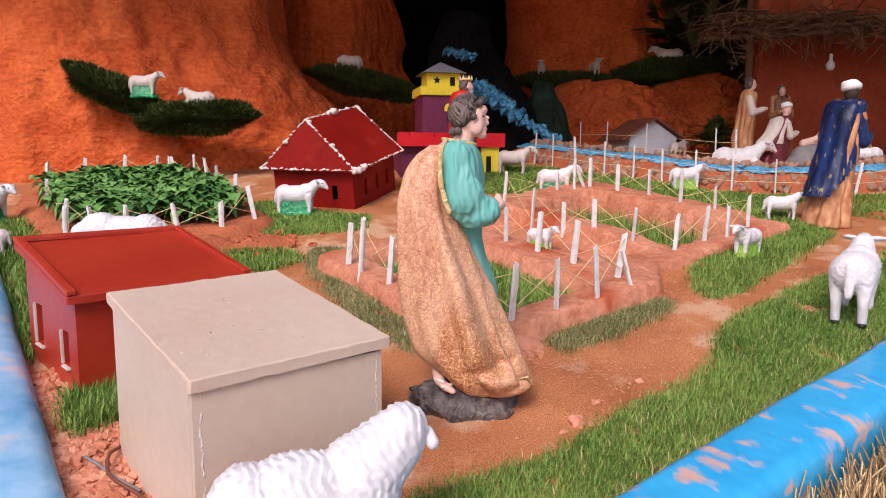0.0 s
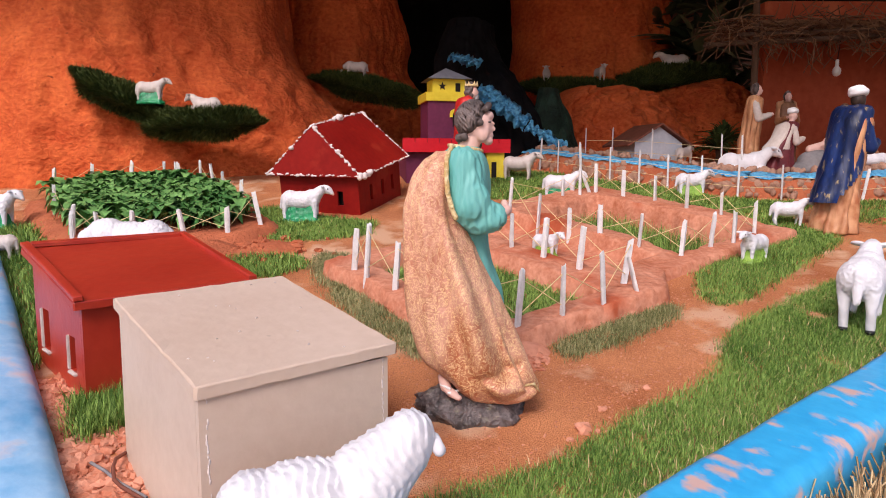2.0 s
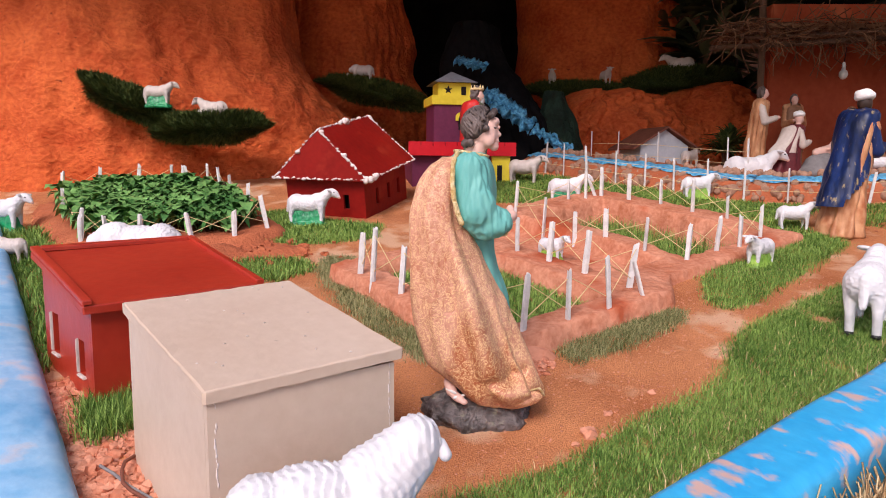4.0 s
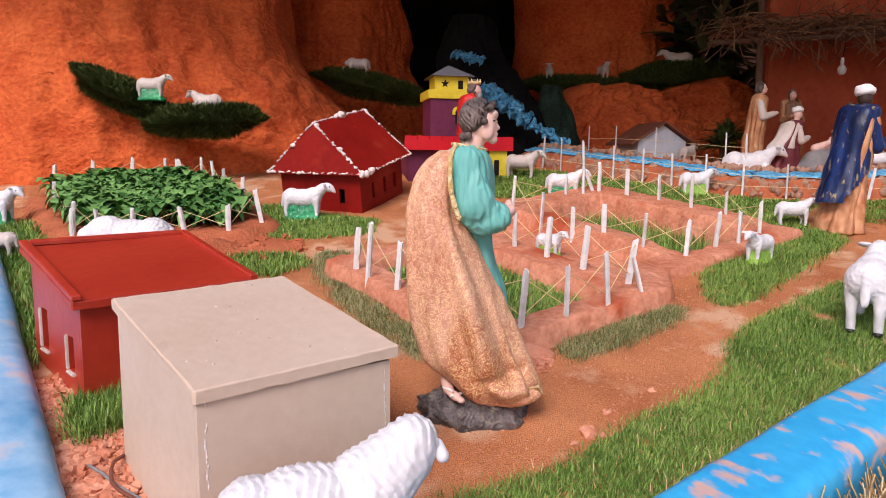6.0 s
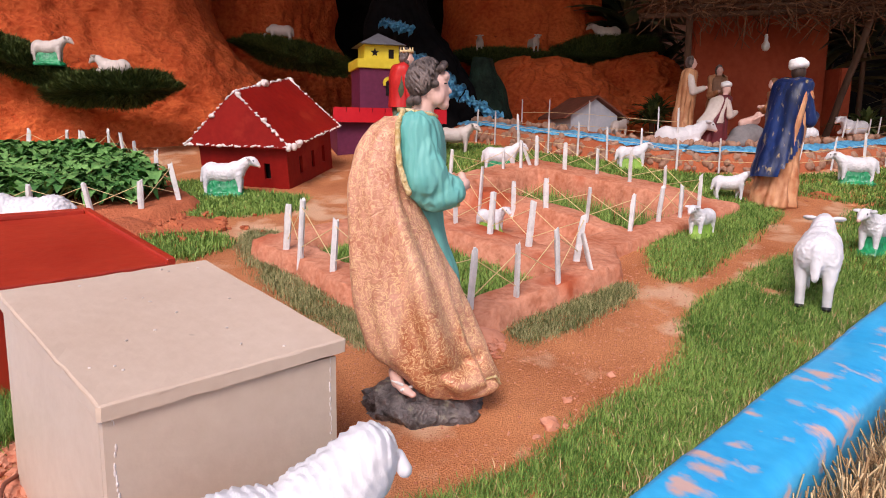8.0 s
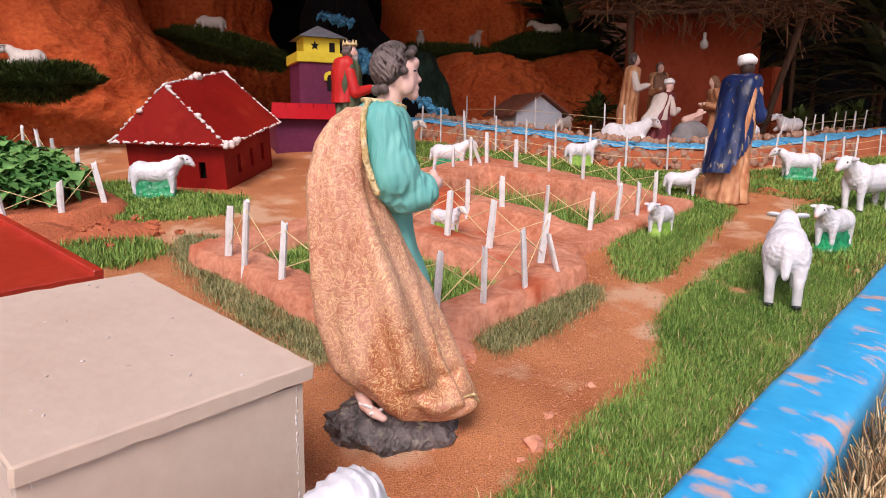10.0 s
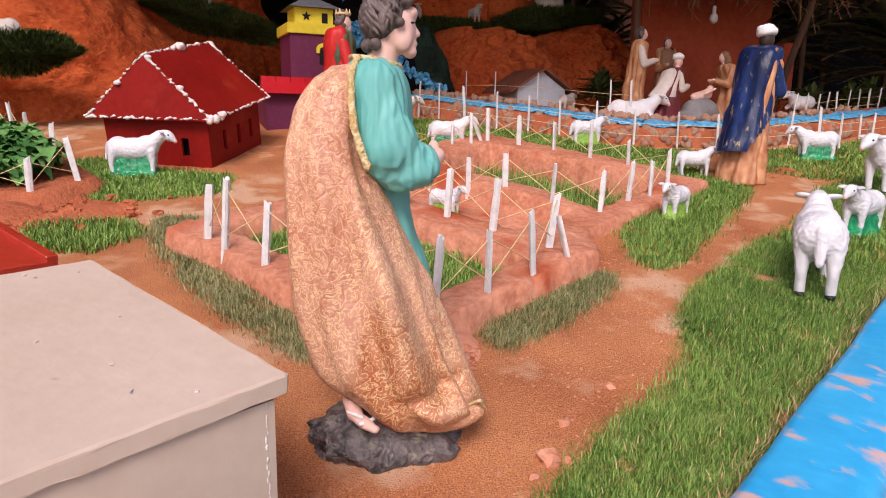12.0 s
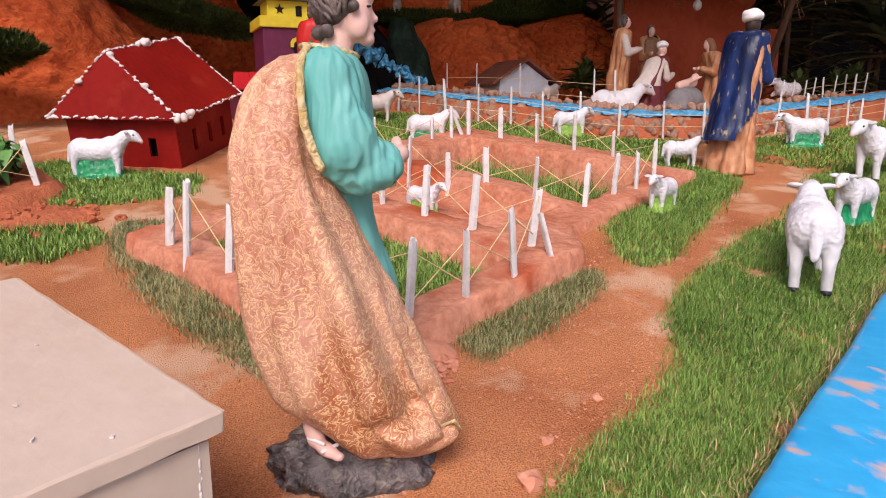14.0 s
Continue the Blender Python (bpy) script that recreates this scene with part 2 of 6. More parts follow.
def box(name, lo, hi, mat, bevel=0.003, wobble=0.0):
    """A bevelled block between two corners."""
    bm = bmesh.new()
    bmesh.ops.create_cube(bm, size=1)
    for v in bm.verts:
        v.co = Vector([lo[i] + (v.co[i] + 0.5) * (hi[i] - lo[i]) for i in range(3)])
        if wobble:
            v.co += Vector([random.uniform(-wobble, wobble) for _ in range(3)])
    if bevel:
        bmesh.ops.bevel(bm, geom=bm.edges[:], offset=bevel, segments=2, affect="EDGES")
    return from_bm(name, bm, mat)


def prism(name, outline, depth, mat, bevel=0.002):
    """A flat outline in x, z pushed back along y."""
    bm = bmesh.new()
    front = [bm.verts.new((x, 0, z)) for x, z in outline]
    back = [bm.verts.new((x, depth, z)) for x, z in outline]
    bm.faces.new(front)
    bm.faces.new(back[::-1])
    k = len(outline)
    for i in range(k):
        bm.faces.new((front[i], back[i], back[(i + 1) % k], front[(i + 1) % k]))
    bmesh.ops.recalc_face_normals(bm, faces=bm.faces[:])
    if bevel:
        bmesh.ops.bevel(bm, geom=bm.edges[:], offset=bevel, segments=1, affect="EDGES")
    return from_bm(name, bm, mat)


class Clay:
    """Soft shapes gathered into one mesh: each lump is blended, smoothed and given its own paint."""

    def __init__(self):
        self.verts, self.faces, self.index, self.mats = [], [], [], []

    def slot(self, mat):
        if mat not in self.mats:
            self.mats.append(mat)
        return self.mats.index(mat)

    def add(self, verts, faces, mat):
        o, k = len(self.verts), self.slot(mat)
        self.verts += [tuple(v) for v in verts]
        self.faces += [tuple(i + o for i in f) for f in faces]
        self.index += [k] * len(faces)

    def mesh(self, name):
        return mesh_of(name, self.verts, self.faces, self.mats, self.index)


def ball_bm(bm, c, r, turn=(0, 0, 0), seg=20):
    m = Matrix.Translation(c) @ Euler([radians(a) for a in turn]).to_matrix().to_4x4() @ Matrix.Diagonal((*((r,) * 3 if isinstance(r, float) else r), 1))
    bmesh.ops.create_uvsphere(bm, u_segments=seg, v_segments=seg // 2 + 2, radius=1, matrix=m)


def limb_bm(bm, a, b, ra, rb, seg=14):
    """A tapered rod from a to b with round ends."""
    a, b = Vector(a), Vector(b)
    d = b - a
    m = Matrix.Translation((a + b) / 2) @ d.to_track_quat("Z", "Y").to_matrix().to_4x4()
    bmesh.ops.create_cone(bm, cap_ends=True, segments=seg, radius1=ra, radius2=rb, depth=d.length, matrix=m)
    ball_bm(bm, a, float(ra), seg=seg)
    ball_bm(bm, b, float(rb), seg=seg)


def blended(bm, voxel, smooth=4):
    """The lumps of bm fused into one smooth skin: its points and faces."""
    me = bpy.data.meshes.new("lump")
    bm.to_mesh(me)
    bm.free()
    ob = new("lump", me)
    r = ob.modifiers.new("r", "REMESH")
    r.mode, r.voxel_size = "VOXEL", voxel
    s = ob.modifiers.new("s", "SMOOTH")
    s.factor, s.iterations = 0.5, smooth
    ev = ob.evaluated_get(bpy.context.evaluated_depsgraph_get())
    out = ev.to_mesh()
    verts = [v.co.copy() for v in out.vertices]
    faces = [tuple(p.vertices) for p in out.polygons]
    ev.to_mesh_clear()
    bpy.data.objects.remove(ob)
    bpy.data.meshes.remove(me)
    return verts, faces


def lumps(*items):
    """A bmesh of balls (centre, radius) and rods (a, b, ra, rb)."""
    bm = bmesh.new()
    for it in items:
        if len(it) == 2:
            ball_bm(bm, it[0], it[1])
        elif len(it) == 3:
            ball_bm(bm, it[0], it[1], it[2])
        else:
            limb_bm(bm, *it)
    return bm


def loft(rows, seg=48, folds=(), cap=True, steps=44):
    """A skin through ellipses: rows of (z, cx, cy, rx, ry). folds: (count, depth, phase, twist) ripples that grow downwards."""
    rows = np.array(rows, float)
    zs = np.linspace(0, 1, len(rows))
    fine = np.linspace(0, 1, steps)
    # smooth interpolation between rows
    cols = []
    for k in range(5):
        c = rows[:, k]
        d = np.gradient(c, zs)
        i = np.clip(np.searchsorted(zs, fine, side="right") - 1, 0, len(zs) - 2)
        h = zs[i + 1] - zs[i]
        u = (fine - zs[i]) / h
        cols.append((2 * u**3 - 3 * u**2 + 1) * c[i] + (u**3 - 2 * u**2 + u) * h * d[i] + (-2 * u**3 + 3 * u**2) * c[i + 1] + (u**3 - u**2) * h * d[i + 1])
    z, cx, cy, rx, ry = cols
    a = np.linspace(0, 2 * math.pi, seg, endpoint=False)
    verts, faces = [], []
    for j in range(len(fine)):
        grow = 1 - fine[j]
        m = np.ones(seg)
        for count, depth, phase, twist in folds:
            m += depth * (0.25 + grow) * np.sin(count * a + phase + twist * fine[j])
        for i in range(seg):
            verts.append((cx[j] + max(rx[j], 0.001) * m[i] * math.cos(a[i]), cy[j] + max(ry[j], 0.001) * m[i] * math.sin(a[i]), z[j]))
    for j in range(len(fine) - 1):
        for i in range(seg):
            p, q = j * seg + i, j * seg + (i + 1) % seg
            faces.append((p, q, q + seg, p + seg))
    if cap:
        faces.append(tuple(range(seg))[::-1])
        faces.append(tuple((len(fine) - 1) * seg + i for i in range(seg)))
    return verts, faces


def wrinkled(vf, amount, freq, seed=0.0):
    """Push a skin in and out along its normals by stretched noise."""
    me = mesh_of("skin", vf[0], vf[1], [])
    out = []
    for v in me.vertices:
        q = Vector((v.co.x * freq[0] + seed, v.co.y * freq[1], v.co.z * freq[2]))
        k = 1 - 2 * abs(noise.noise(q)) + 0.5 * noise.noise(q * 2.1)
        out.append(v.co + v.normal * amount * k)
    bpy.data.meshes.remove(me)
    return out, vf[1]


def moved(vf, m):
    return [m @ Vector(v) for v in vf[0]], vf[1]


def fast_mesh(name, co, quads, tris, mat):
    """A large mesh from arrays."""
    me = bpy.data.meshes.new(name)
    nq, nt = len(quads), len(tris)
    me.vertices.add(len(co))
    me.vertices.foreach_set("co", np.asarray(co, dtype=np.float32).ravel())
    loops = np.concatenate([np.asarray(quads, dtype=np.int32).ravel(), np.asarray(tris, dtype=np.int32).ravel()])
    me.loops.add(len(loops))
    me.loops.foreach_set("vertex_index", loops)
    me.polygons.add(nq + nt)
    me.polygons.foreach_set("loop_start", np.concatenate([np.arange(nq) * 4, nq * 4 + np.arange(nt) * 3]).astype(np.int32))
    me.polygons.foreach_set("loop_total", np.concatenate([np.full(nq, 4), np.full(nt, 3)]).astype(np.int32))
    me.materials.append(mat)
    me.update(calc_edges=True)
    me.validate()
    return me


# ---- lie of the land ----
# the platform slopes up gently to the back; its kerbs and beds follow two directions, E1 and E2
E1, E2 = Vector((0.81, 0.586, 0)), Vector((-0.586, 0.81, 0))
TURNED = 35.9


def lat(s, t):
    """The plan place at s along the front kerb and t away from it."""
    return s * 0.81 - t * 0.586, s * 0.586 + t * 0.81


def level(x, y):
    yy = y if y < 4.5 else 4.5 + (y - 4.5) * 0.25
    return -0.205 + 0.02 * min(max(x, -3.0), 3.0) + 0.163 * yy


def gz(x, y):
    return level(x, y) + 0.006 * noise.noise((x * 3.1, y * 3.1, 0.3)) + 0.004 * noise.noise((x * 11, y * 11, 1.7))


def on_ground(x, y, turn=0.0, size=1.0, up=0.0):
    return Matrix.LocRotScale((x, y, gz(x, y) + up), Euler((0, 0, radians(turn))), (size,) * 3)


# ---- ground ----
def smooth(a, b, x):
    u = min(max((x - a) / (b - a), 0.0), 1.0)
    return u * u * (3 - 2 * u)


def soil_sheet():
    xs = np.concatenate([np.linspace(-6, -2.2, 20)[:-1], np.linspace(-2.2, 2.6, 193)[:-1], np.linspace(2.6, 8, 28)])
    ys = np.concatenate([np.linspace(-0.1, 3.2, 133)[:-1], np.linspace(3.2, 9, 60)])
    verts, faces = [], []
    for y in ys:
        for x in xs:
            s, t = x * 0.81 + y * 0.586, -x * 0.586 + y * 0.81
            z = gz(x, y) + 0.0035 * noise.noise((x * 34, y * 34, 5.0))
            # under the mud beds the soil is dug out
            lip = 1.36 + 0.14 * smooth(1.72, 1.95, s)
            back = 2.12 + 0.3 * smooth(1.72, 1.95, s)
            z -= 0.16 * min(smooth(1.1, 1.14, s), smooth(2.68, 2.64, s), smooth(lip, lip + 0.04, t), smooth(back, back - 0.04, t))
            # outside the kerbs the sheet dives under the yard
            out = max(smooth(0.02, -0.06, s), smooth(0.6, 0.52, t))
            verts.append((x, y, z - 0.8 * out))
    nx = len(xs)
    for j in range(len(ys) - 1):
        for i in range(nx - 1):
            faces.append((j * nx + i, j * nx + i + 1, (j + 1) * nx + i + 1, (j + 1) * nx + i))
    return mesh_of("soil", verts, faces, SOIL)


tagged(part("ground_platform", soil_sheet()), "sloping orange sandy soil of the display", "ground", kind="structure")
yard = bpy.data.meshes.new("yard")
bm = bmesh.new()
bmesh.ops.create_grid(bm, x_segments=40, y_segments=40, size=200)
for v in bm.verts:
    v.co.z = -0.45 + 0.03 * noise.noise(v.co * 0.05)
yard = from_bm("yard", bm, OUTER, True)
tagged(part("ground", yard), "trodden brown earth round the display", "ground", kind="structure")


def kerb(length, width, mat, seed, drop, crown=0.012):
    """A hand-plastered kerb along x, rounded over its edges, uneven on top."""
    n, prof = int(length / 0.03), 22
    verts, faces = [], []
    for i in range(n + 1):
        x = length * i / n
        for k in range(prof):
            a = k / (prof - 1)
            # down the outer side, over the top and down the inner side
            y = -width + width * min(max((a - 0.2) / 0.68, 0), 1)
            z = -drop * (1 - min(a / 0.2, 1)) ** 1.5 - 0.012 * (1 - smooth(0.18, 0.32, a)) - 0.07 * smooth(0.84, 1.0, a) + crown * math.sin(math.pi * a)
            w = 0.0035 * noise.noise((x * 4, a * 4, seed)) + 0.0015 * noise.noise((x * 30, a * 3, seed))
            verts.append((x, y + w, z + w))
    for i in range(n):
        for k in range(prof - 1):
            p = i * prof + k
            faces.append((p, p + prof, p + prof + 1, p + 1))
    return mesh_of("kerb", verts, faces, mat)


x, y = lat(0.02, 0.70)
slope1 = math.degrees(math.atan(0.02 * 0.81 + 0.163 * 0.586))
slope2 = math.degrees(math.atan(-0.02 * 0.586 + 0.163 * 0.81))
kerb_right = part("kerb_front", kerb(4.6, 0.148, BLUE, 3.0, 0.36), m=Matrix.Translation((x, y, level(x, y) + 0.045)) @ pose(0, 0, 0, slope2, -slope1, TURNED))
tagged(kerb_right, "bright blue painted cement kerb with worn pink streaks", "kerb", kind="structure")
x, y = lat(0.15, 4.4)
kerb_left = part("kerb_side", kerb(3.8, 0.3, BLUE_OLD, 9.0, 0.3, 0.05), m=Matrix.Translation((x, y, level(x, y) + 0.04)) @ pose(0, 0, 0, slope1, slope2, TURNED - 90))
tagged(kerb_left, "faded blue painted cement kerb with pale scuffs", "kerb", kind="structure")


# ---- mud beds ----
def bed_back(s):
    """The back edge steps out behind the second bed."""
    return 2.2 + 0.3 * smooth(1.72, 1.95, s)


def bed_height(s, t):
    front = 1.28 + 0.13 * smooth(1.74, 1.95, s)
    back = bed_back(s)
    edge = min(smooth(1.05, 1.064, s), smooth(2.78, 2.76, s), smooth(front - 0.004, front + 0.012, t), smooth(back, back - 0.02, t))
    h = -0.03 + (0.085 - 0.02 * smooth(1.7, 1.9, s) * smooth(1.75, 1.5, t)) * edge
    a = min(smooth(1.16, 1.176, s), smooth(1.59, 1.574, s), smooth(1.38, 1.398, t), smooth(2.1, 2.08, t))
    b = min(smooth(1.72, 1.74, s), smooth(2.05, 2.03, s), smooth(1.54, 1.56, t), smooth(2.3, 2.28, t))
    c = min(smooth(2.13, 2.15, s), smooth(2.6, 2.58, s), smooth(1.51, 1.53, t), smooth(2.325, 2.3, t))
    return h - 0.066 * a - 0.068 * b - 0.135 * c


def bed_sheet(name, s0, s1):
    ss, ts = np.linspace(s0, s1, int((s1 - s0) / 0.0075)), np.linspace(1.2, 2.56, 182)
    verts, faces = [], []
    for t in ts:
        for s in ss:
            ws = s + 0.014 * noise.noise((s * 5, t * 5, 2)) + 0.007 * noise.noise((s * 22, t * 22, 12))
            wt = t + 0.016 * noise.noise((s * 5, t * 5, 8)) + 0.008 * noise.noise((s * 22, t * 22, 18))
            x, y = lat(s, t)
            z = level(x, y) + bed_height(ws, wt) + 0.005 * noise.noise((s * 14, t * 14, 4)) + 0.003 * noise.noise((s * 40, t * 40, 6)) - 0.006 * max(0.0, noise.noise((s * 9, t * 26, 16)) - 0.3)
            verts.append((x, y, z))
    n = len(ss)
    for j in range(len(ts) - 1):
        for i in range(n - 1):
            faces.append((j * n + i, j * n + i + 1, (j + 1) * n + i + 1, (j + 1) * n + i))
    return mesh_of(name, verts, faces, MUD)


beds = tagged(part("mud_bed", None), "three walled garden beds of smoothed pinkish mud", "mud bed")
for name, s0, s1 in (("grass_bed", 0.98, 1.7), ("bare_bed", 1.7, 2.09), ("rice_bed", 2.09, 2.84)):
    part(name, bed_sheet(name, s0, s1), beds)


def bed_top(x, y):
    s, t = x * 0.81 + y * 0.586, -x * 0.586 + y * 0.81
    if 1.15 < s < 2.6 and 1.5 < t < 2.4:
        return level(x, y) + bed_height(s, t)
    return max(level(x, y) + bed_height(s, t), gz(x, y))


# ---- heaps and clods ----
def heap(name, cx, cy, rx, ry, h, mat, seed, label):
    n = 40
    verts, faces = [], []
    for j in range(n):
        for i in range(n):
            u, v = i / (n - 1) * 2 - 1, j / (n - 1) * 2 - 1
            r = math.hypot(u, v)
            x, y = cx + rx * u, cy + ry * v
            k = max(0.0, 1 - r * r)
            z = level(x, y) - 0.012 + h * k * (0.75 + 0.6 * noise.noise((x * 7, y * 7, seed))) + 0.012 * k * noise.noise((x * 30, y * 30, seed))
            verts.append((x, y, z))
    for j in range(n - 1):
        for i in range(n - 1):
            faces.append((j * n + i, j * n + i + 1, (j + 1) * n + i + 1, (j + 1) * n + i))
    return tagged(part(name, mesh_of(name, verts, faces, mat)), label, "earth heap")


def clods(seed, count, place, size, mat):
    """Many rough lumps of earth in one mesh."""
    rnd = random.Random(seed)
    base = bmesh.new()
    bmesh.ops.create_icosphere(base, subdivisions=2, radius=1)
    bv = [v.co.copy() for v in base.verts]
    bf = [tuple(v.index for v in f.verts) for f in base.faces]
    base.free()
    verts, faces = [], []
    for _ in range(count):
        x, y = place(rnd)
        r = rnd.uniform(*size)
        o, ph = len(verts), rnd.uniform(0, 99)
        sq = Vector((rnd.uniform(0.8, 1.3), rnd.uniform(0.8, 1.2), rnd.uniform(0.6, 0.9)))
        z = gz(x, y) + r * 0.25
        for v in bv:
            k = r * (1 + 0.6 * noise.noise(v * 1.5 + Vector((ph, 0, 0))) + 0.45 * noise.noise(v * 4 + Vector((0, ph, 0))))
            verts.append((x + v.x * k * sq.x, y + v.y * k * sq.y, z + v.z * k * sq.z))
        faces += [tuple(i + o for i in f) for f in bf]
    return mesh_of("clods", verts, faces, mat, smooth=False)


def beside_kerb(rnd):
    s = 0.15 + 0.18 * rnd.random() ** 1.3
    return lat(s, rnd.uniform(0.55, 1.85))


tagged(part("rubble", clods(4, 1700, beside_kerb, (0.004, 0.017), CLOD)), "broken lumps of pinkish dry earth beside the kerb", "rubble", kind="stuff")
tagged(part("pebbles", clods(5, 4500, lambda r: lat(r.uniform(0.42, 2.4), r.uniform(0.75, 1.5)), (0.0007, 0.0026), CLOD)), "tiny scattered gravel on the sandy path", "gravel", kind="stuff")
tagged(part("crumbs", clods(15, 420, lambda r: (-0.86 + r.gauss(0, 0.14), 2.7 + r.gauss(0, 0.07)), (0.005, 0.018), MUD_RED)), "loose crumbs of dug red earth", "earth crumbs", kind="stuff")
tagged(part("crumbs", clods(16, 260, lambda r: lat(r.uniform(1.03, 1.2), 1.25 + r.gauss(0, 0.025)), (0.003, 0.012), CLOD)), "crumbled pink earth at the foot of the bed", "earth crumbs", kind="stuff")
for px_, py_, sz in ((0.281, 1.366, 0.016), (0.34, 1.45, 0.009), (0.25, 1.33, 0.008), (0.31, 1.36, 0.007), (0.46, 1.54, 0.008)):
    tagged(part("stone", clods(int(px_ * 1000), 1, lambda r: (px_, py_), (sz, sz * 1.05), CLOD)), "small pink stone lying on the sandy path", "stone", group="loose stones")
heap("earth_mound", -0.86, 2.72, 0.34, 0.2, 0.05, MUD_RED, 3, "low heap of loose dug red earth")
heap("earth_mound", 0.2, 1.74, 0.09, 0.06, 0.05, CLOD, 5, "crumbling pink earth at the bed corner")
heap("earth_mound", 1.83, 2.98, 0.22, 0.14, 0.03, MUD_RED, 8, "low heap of loose dug red earth")


# ---- cliffs of cut earth ----
def mound(name, rows, mat, seed, rough=0.1, label="", power=0.75):
    """A bluff: rows of (z, cx, cy, rx, ry), roughened by cuts and slumps."""
    v, f = loft(rows, 260, cap=True, steps=110)
    out = []
    for p in v:
        p = Vector(p)
        n1 = noise.noise((p.x * 1.3, p.y * 1.3, p.z * 0.7 + seed))
        n2 = noise.noise((p.x * 5, p.y * 5, p.z * 1.6 + seed))
        n3 = noise.noise((p.x * 19, p.y * 19, p.z * 7 + seed))
        n4 = noise.noise((p.x * 9, p.y * 9, p.z * 3 + seed * 3))
        k = rough * n1 + rough * 0.32 * n2 + rough * 0.2 * n3 - rough * 0.5 * max(0.0, n4 - 0.2)
        out.append((p.x + k * 0.6, p.y - k, p.z + 0.2 * k))
    return tagged(part(name, mesh_of(name, out, f, mat)), label, "cliff", kind="structure")


mound("cliff_left", [(0.2, -2.5, 5.3, 2.2, 1.25), (0.55, -2.5, 5.3, 2.1, 1.2), (0.75, -2.55, 5.3, 1.9, 1.15), (1.0, -2.7, 5.3, 1.8, 1.1), (1.3, -2.75, 5.35, 1.65, 1.05), (1.8, -2.8, 5.4, 1.6, 1.0), (2.6, -2.8, 5.4, 1.5, 0.9)], CLIFF, 1.0, 0.16, "tall bluff of cut orange earth")
mound("cliff_back", [(0.2, -1.0, 6.6, 1.1, 0.7), (0.9, -1.0, 6.6, 0.95, 0.7), (1.4, -1.0, 6.6, 0.65, 0.65), (1.7, -1.0, 6.6, 0.66, 0.65), (2.1, -1.05, 6.6, 0.6, 0.6), (2.9, -1.15, 6.6, 0.6, 0.6)], CLIFF, 4.0, 0.12, "bluff of cut orange earth behind the castle")
mound("cliff_middle", [(0.3, 1.6, 7.0, 1.2, 0.6), (1.2, 1.5, 7.0, 0.9, 0.6), (1.7, 1.45, 7.0, 0.78, 0.55), (2.2, 1.4, 7.0, 0.76, 0.5), (3.2, 1.4, 7.0, 0.8, 0.5)], CLIFF, 7.0, 0.12, "bluff of cut orange earth above the channel")
mound("cliff_low", [(0.35, 1.45, 5.75, 0.95, 0.5), (0.8, 1.4, 5.85, 0.75, 0.45), (1.05, 1.35, 5.95, 0.55, 0.4), (1.2, 1.3, 6.0, 0.3, 0.3)], CLIFF, 9.0, 0.2, "low slumped mound of orange earth")
mound("cliff_low", [(0.35, 2.3, 6.0, 0.8, 0.5), (0.9, 2.25, 6.1, 0.55, 0.4), (1.2, 2.2, 6.2, 0.4, 0.35), (1.3, 2.2, 6.2, 0.2, 0.2)], CLIFF, 12.0, 0.18, "low slumped mound of orange earth")

# the black cloth that closes the grotto, and the dark wall behind the display
def drape(x0, x1, y0, z0, z1, mat, seed, name, label, amp=0.16):
    nx, nz = 90, 50
    verts, faces = [], []
    for j in range(nz + 1):
        for i in range(nx + 1):
            x, z = x0 + (x1 - x0) * i / nx, z0 + (z1 - z0) * j / nz
            y = y0 + amp * noise.noise((x * 2.5, z * 1.5, seed)) + amp * 0.5 * noise.noise((x * 8, z * 5, seed)) + amp * 0.2 * noise.noise((x * 22, z * 18, seed))
            verts.append((x, y, z))
    for j in range(nz):
        for i in range(nx):
            p = j * (nx + 1) + i
            faces.append((p, p + 1, p + nx + 2, p + nx + 1))
    return tagged(part(name, mesh_of(name, verts, faces, mat)), label, "cloth", kind="structure")


# a sheet added out of view over the back of the display to shade it
def shade_sheet():
    n = 30
    verts, faces = [], []
    for j in range(n + 1):
        for i in range(n + 1):
            x = -7 + 15 * i / n
            # front edge slanted to set where the shade begins
            edge = 2.7 - 0.14 * x
            y = edge + (9.0 - edge) * j / n
            verts.append((x, y, 2.6 + 0.1 * (y - 2.8) + 0.07 * math.sin(x * 2.1) + 0.05 * noise.noise((x, y, 3))))
    for j in range(n):
        for i in range(n):
            p = j * (n + 1) + i
            faces.append((p, p + 1, p + n + 2, p + n + 1))
    return mesh_of("shade_sheet", verts, faces, SHADE_SHEET)


tagged(part("overhead_shade", shade_sheet()), "sagging pale sheet added out of view to shade the back", "roof", kind="structure")
tagged(part("wall_back", box("wall_back", (2.0, 7.3, 0.2), (3.3, 7.42, 3.2), PINKWALL, 0.01)), "pale pink wall behind the dark plants", "wall", kind="structure")
drape(-8, 9, 7.9, 0.0, 4.5, CLOTH_BLACK, 2.0, "backdrop", "crumpled black cloth closing the back of the display")


# ---- houses ----
def put(name, m, label, category, group=""):
    return tagged(part(name, None, m=m), label, category, group)


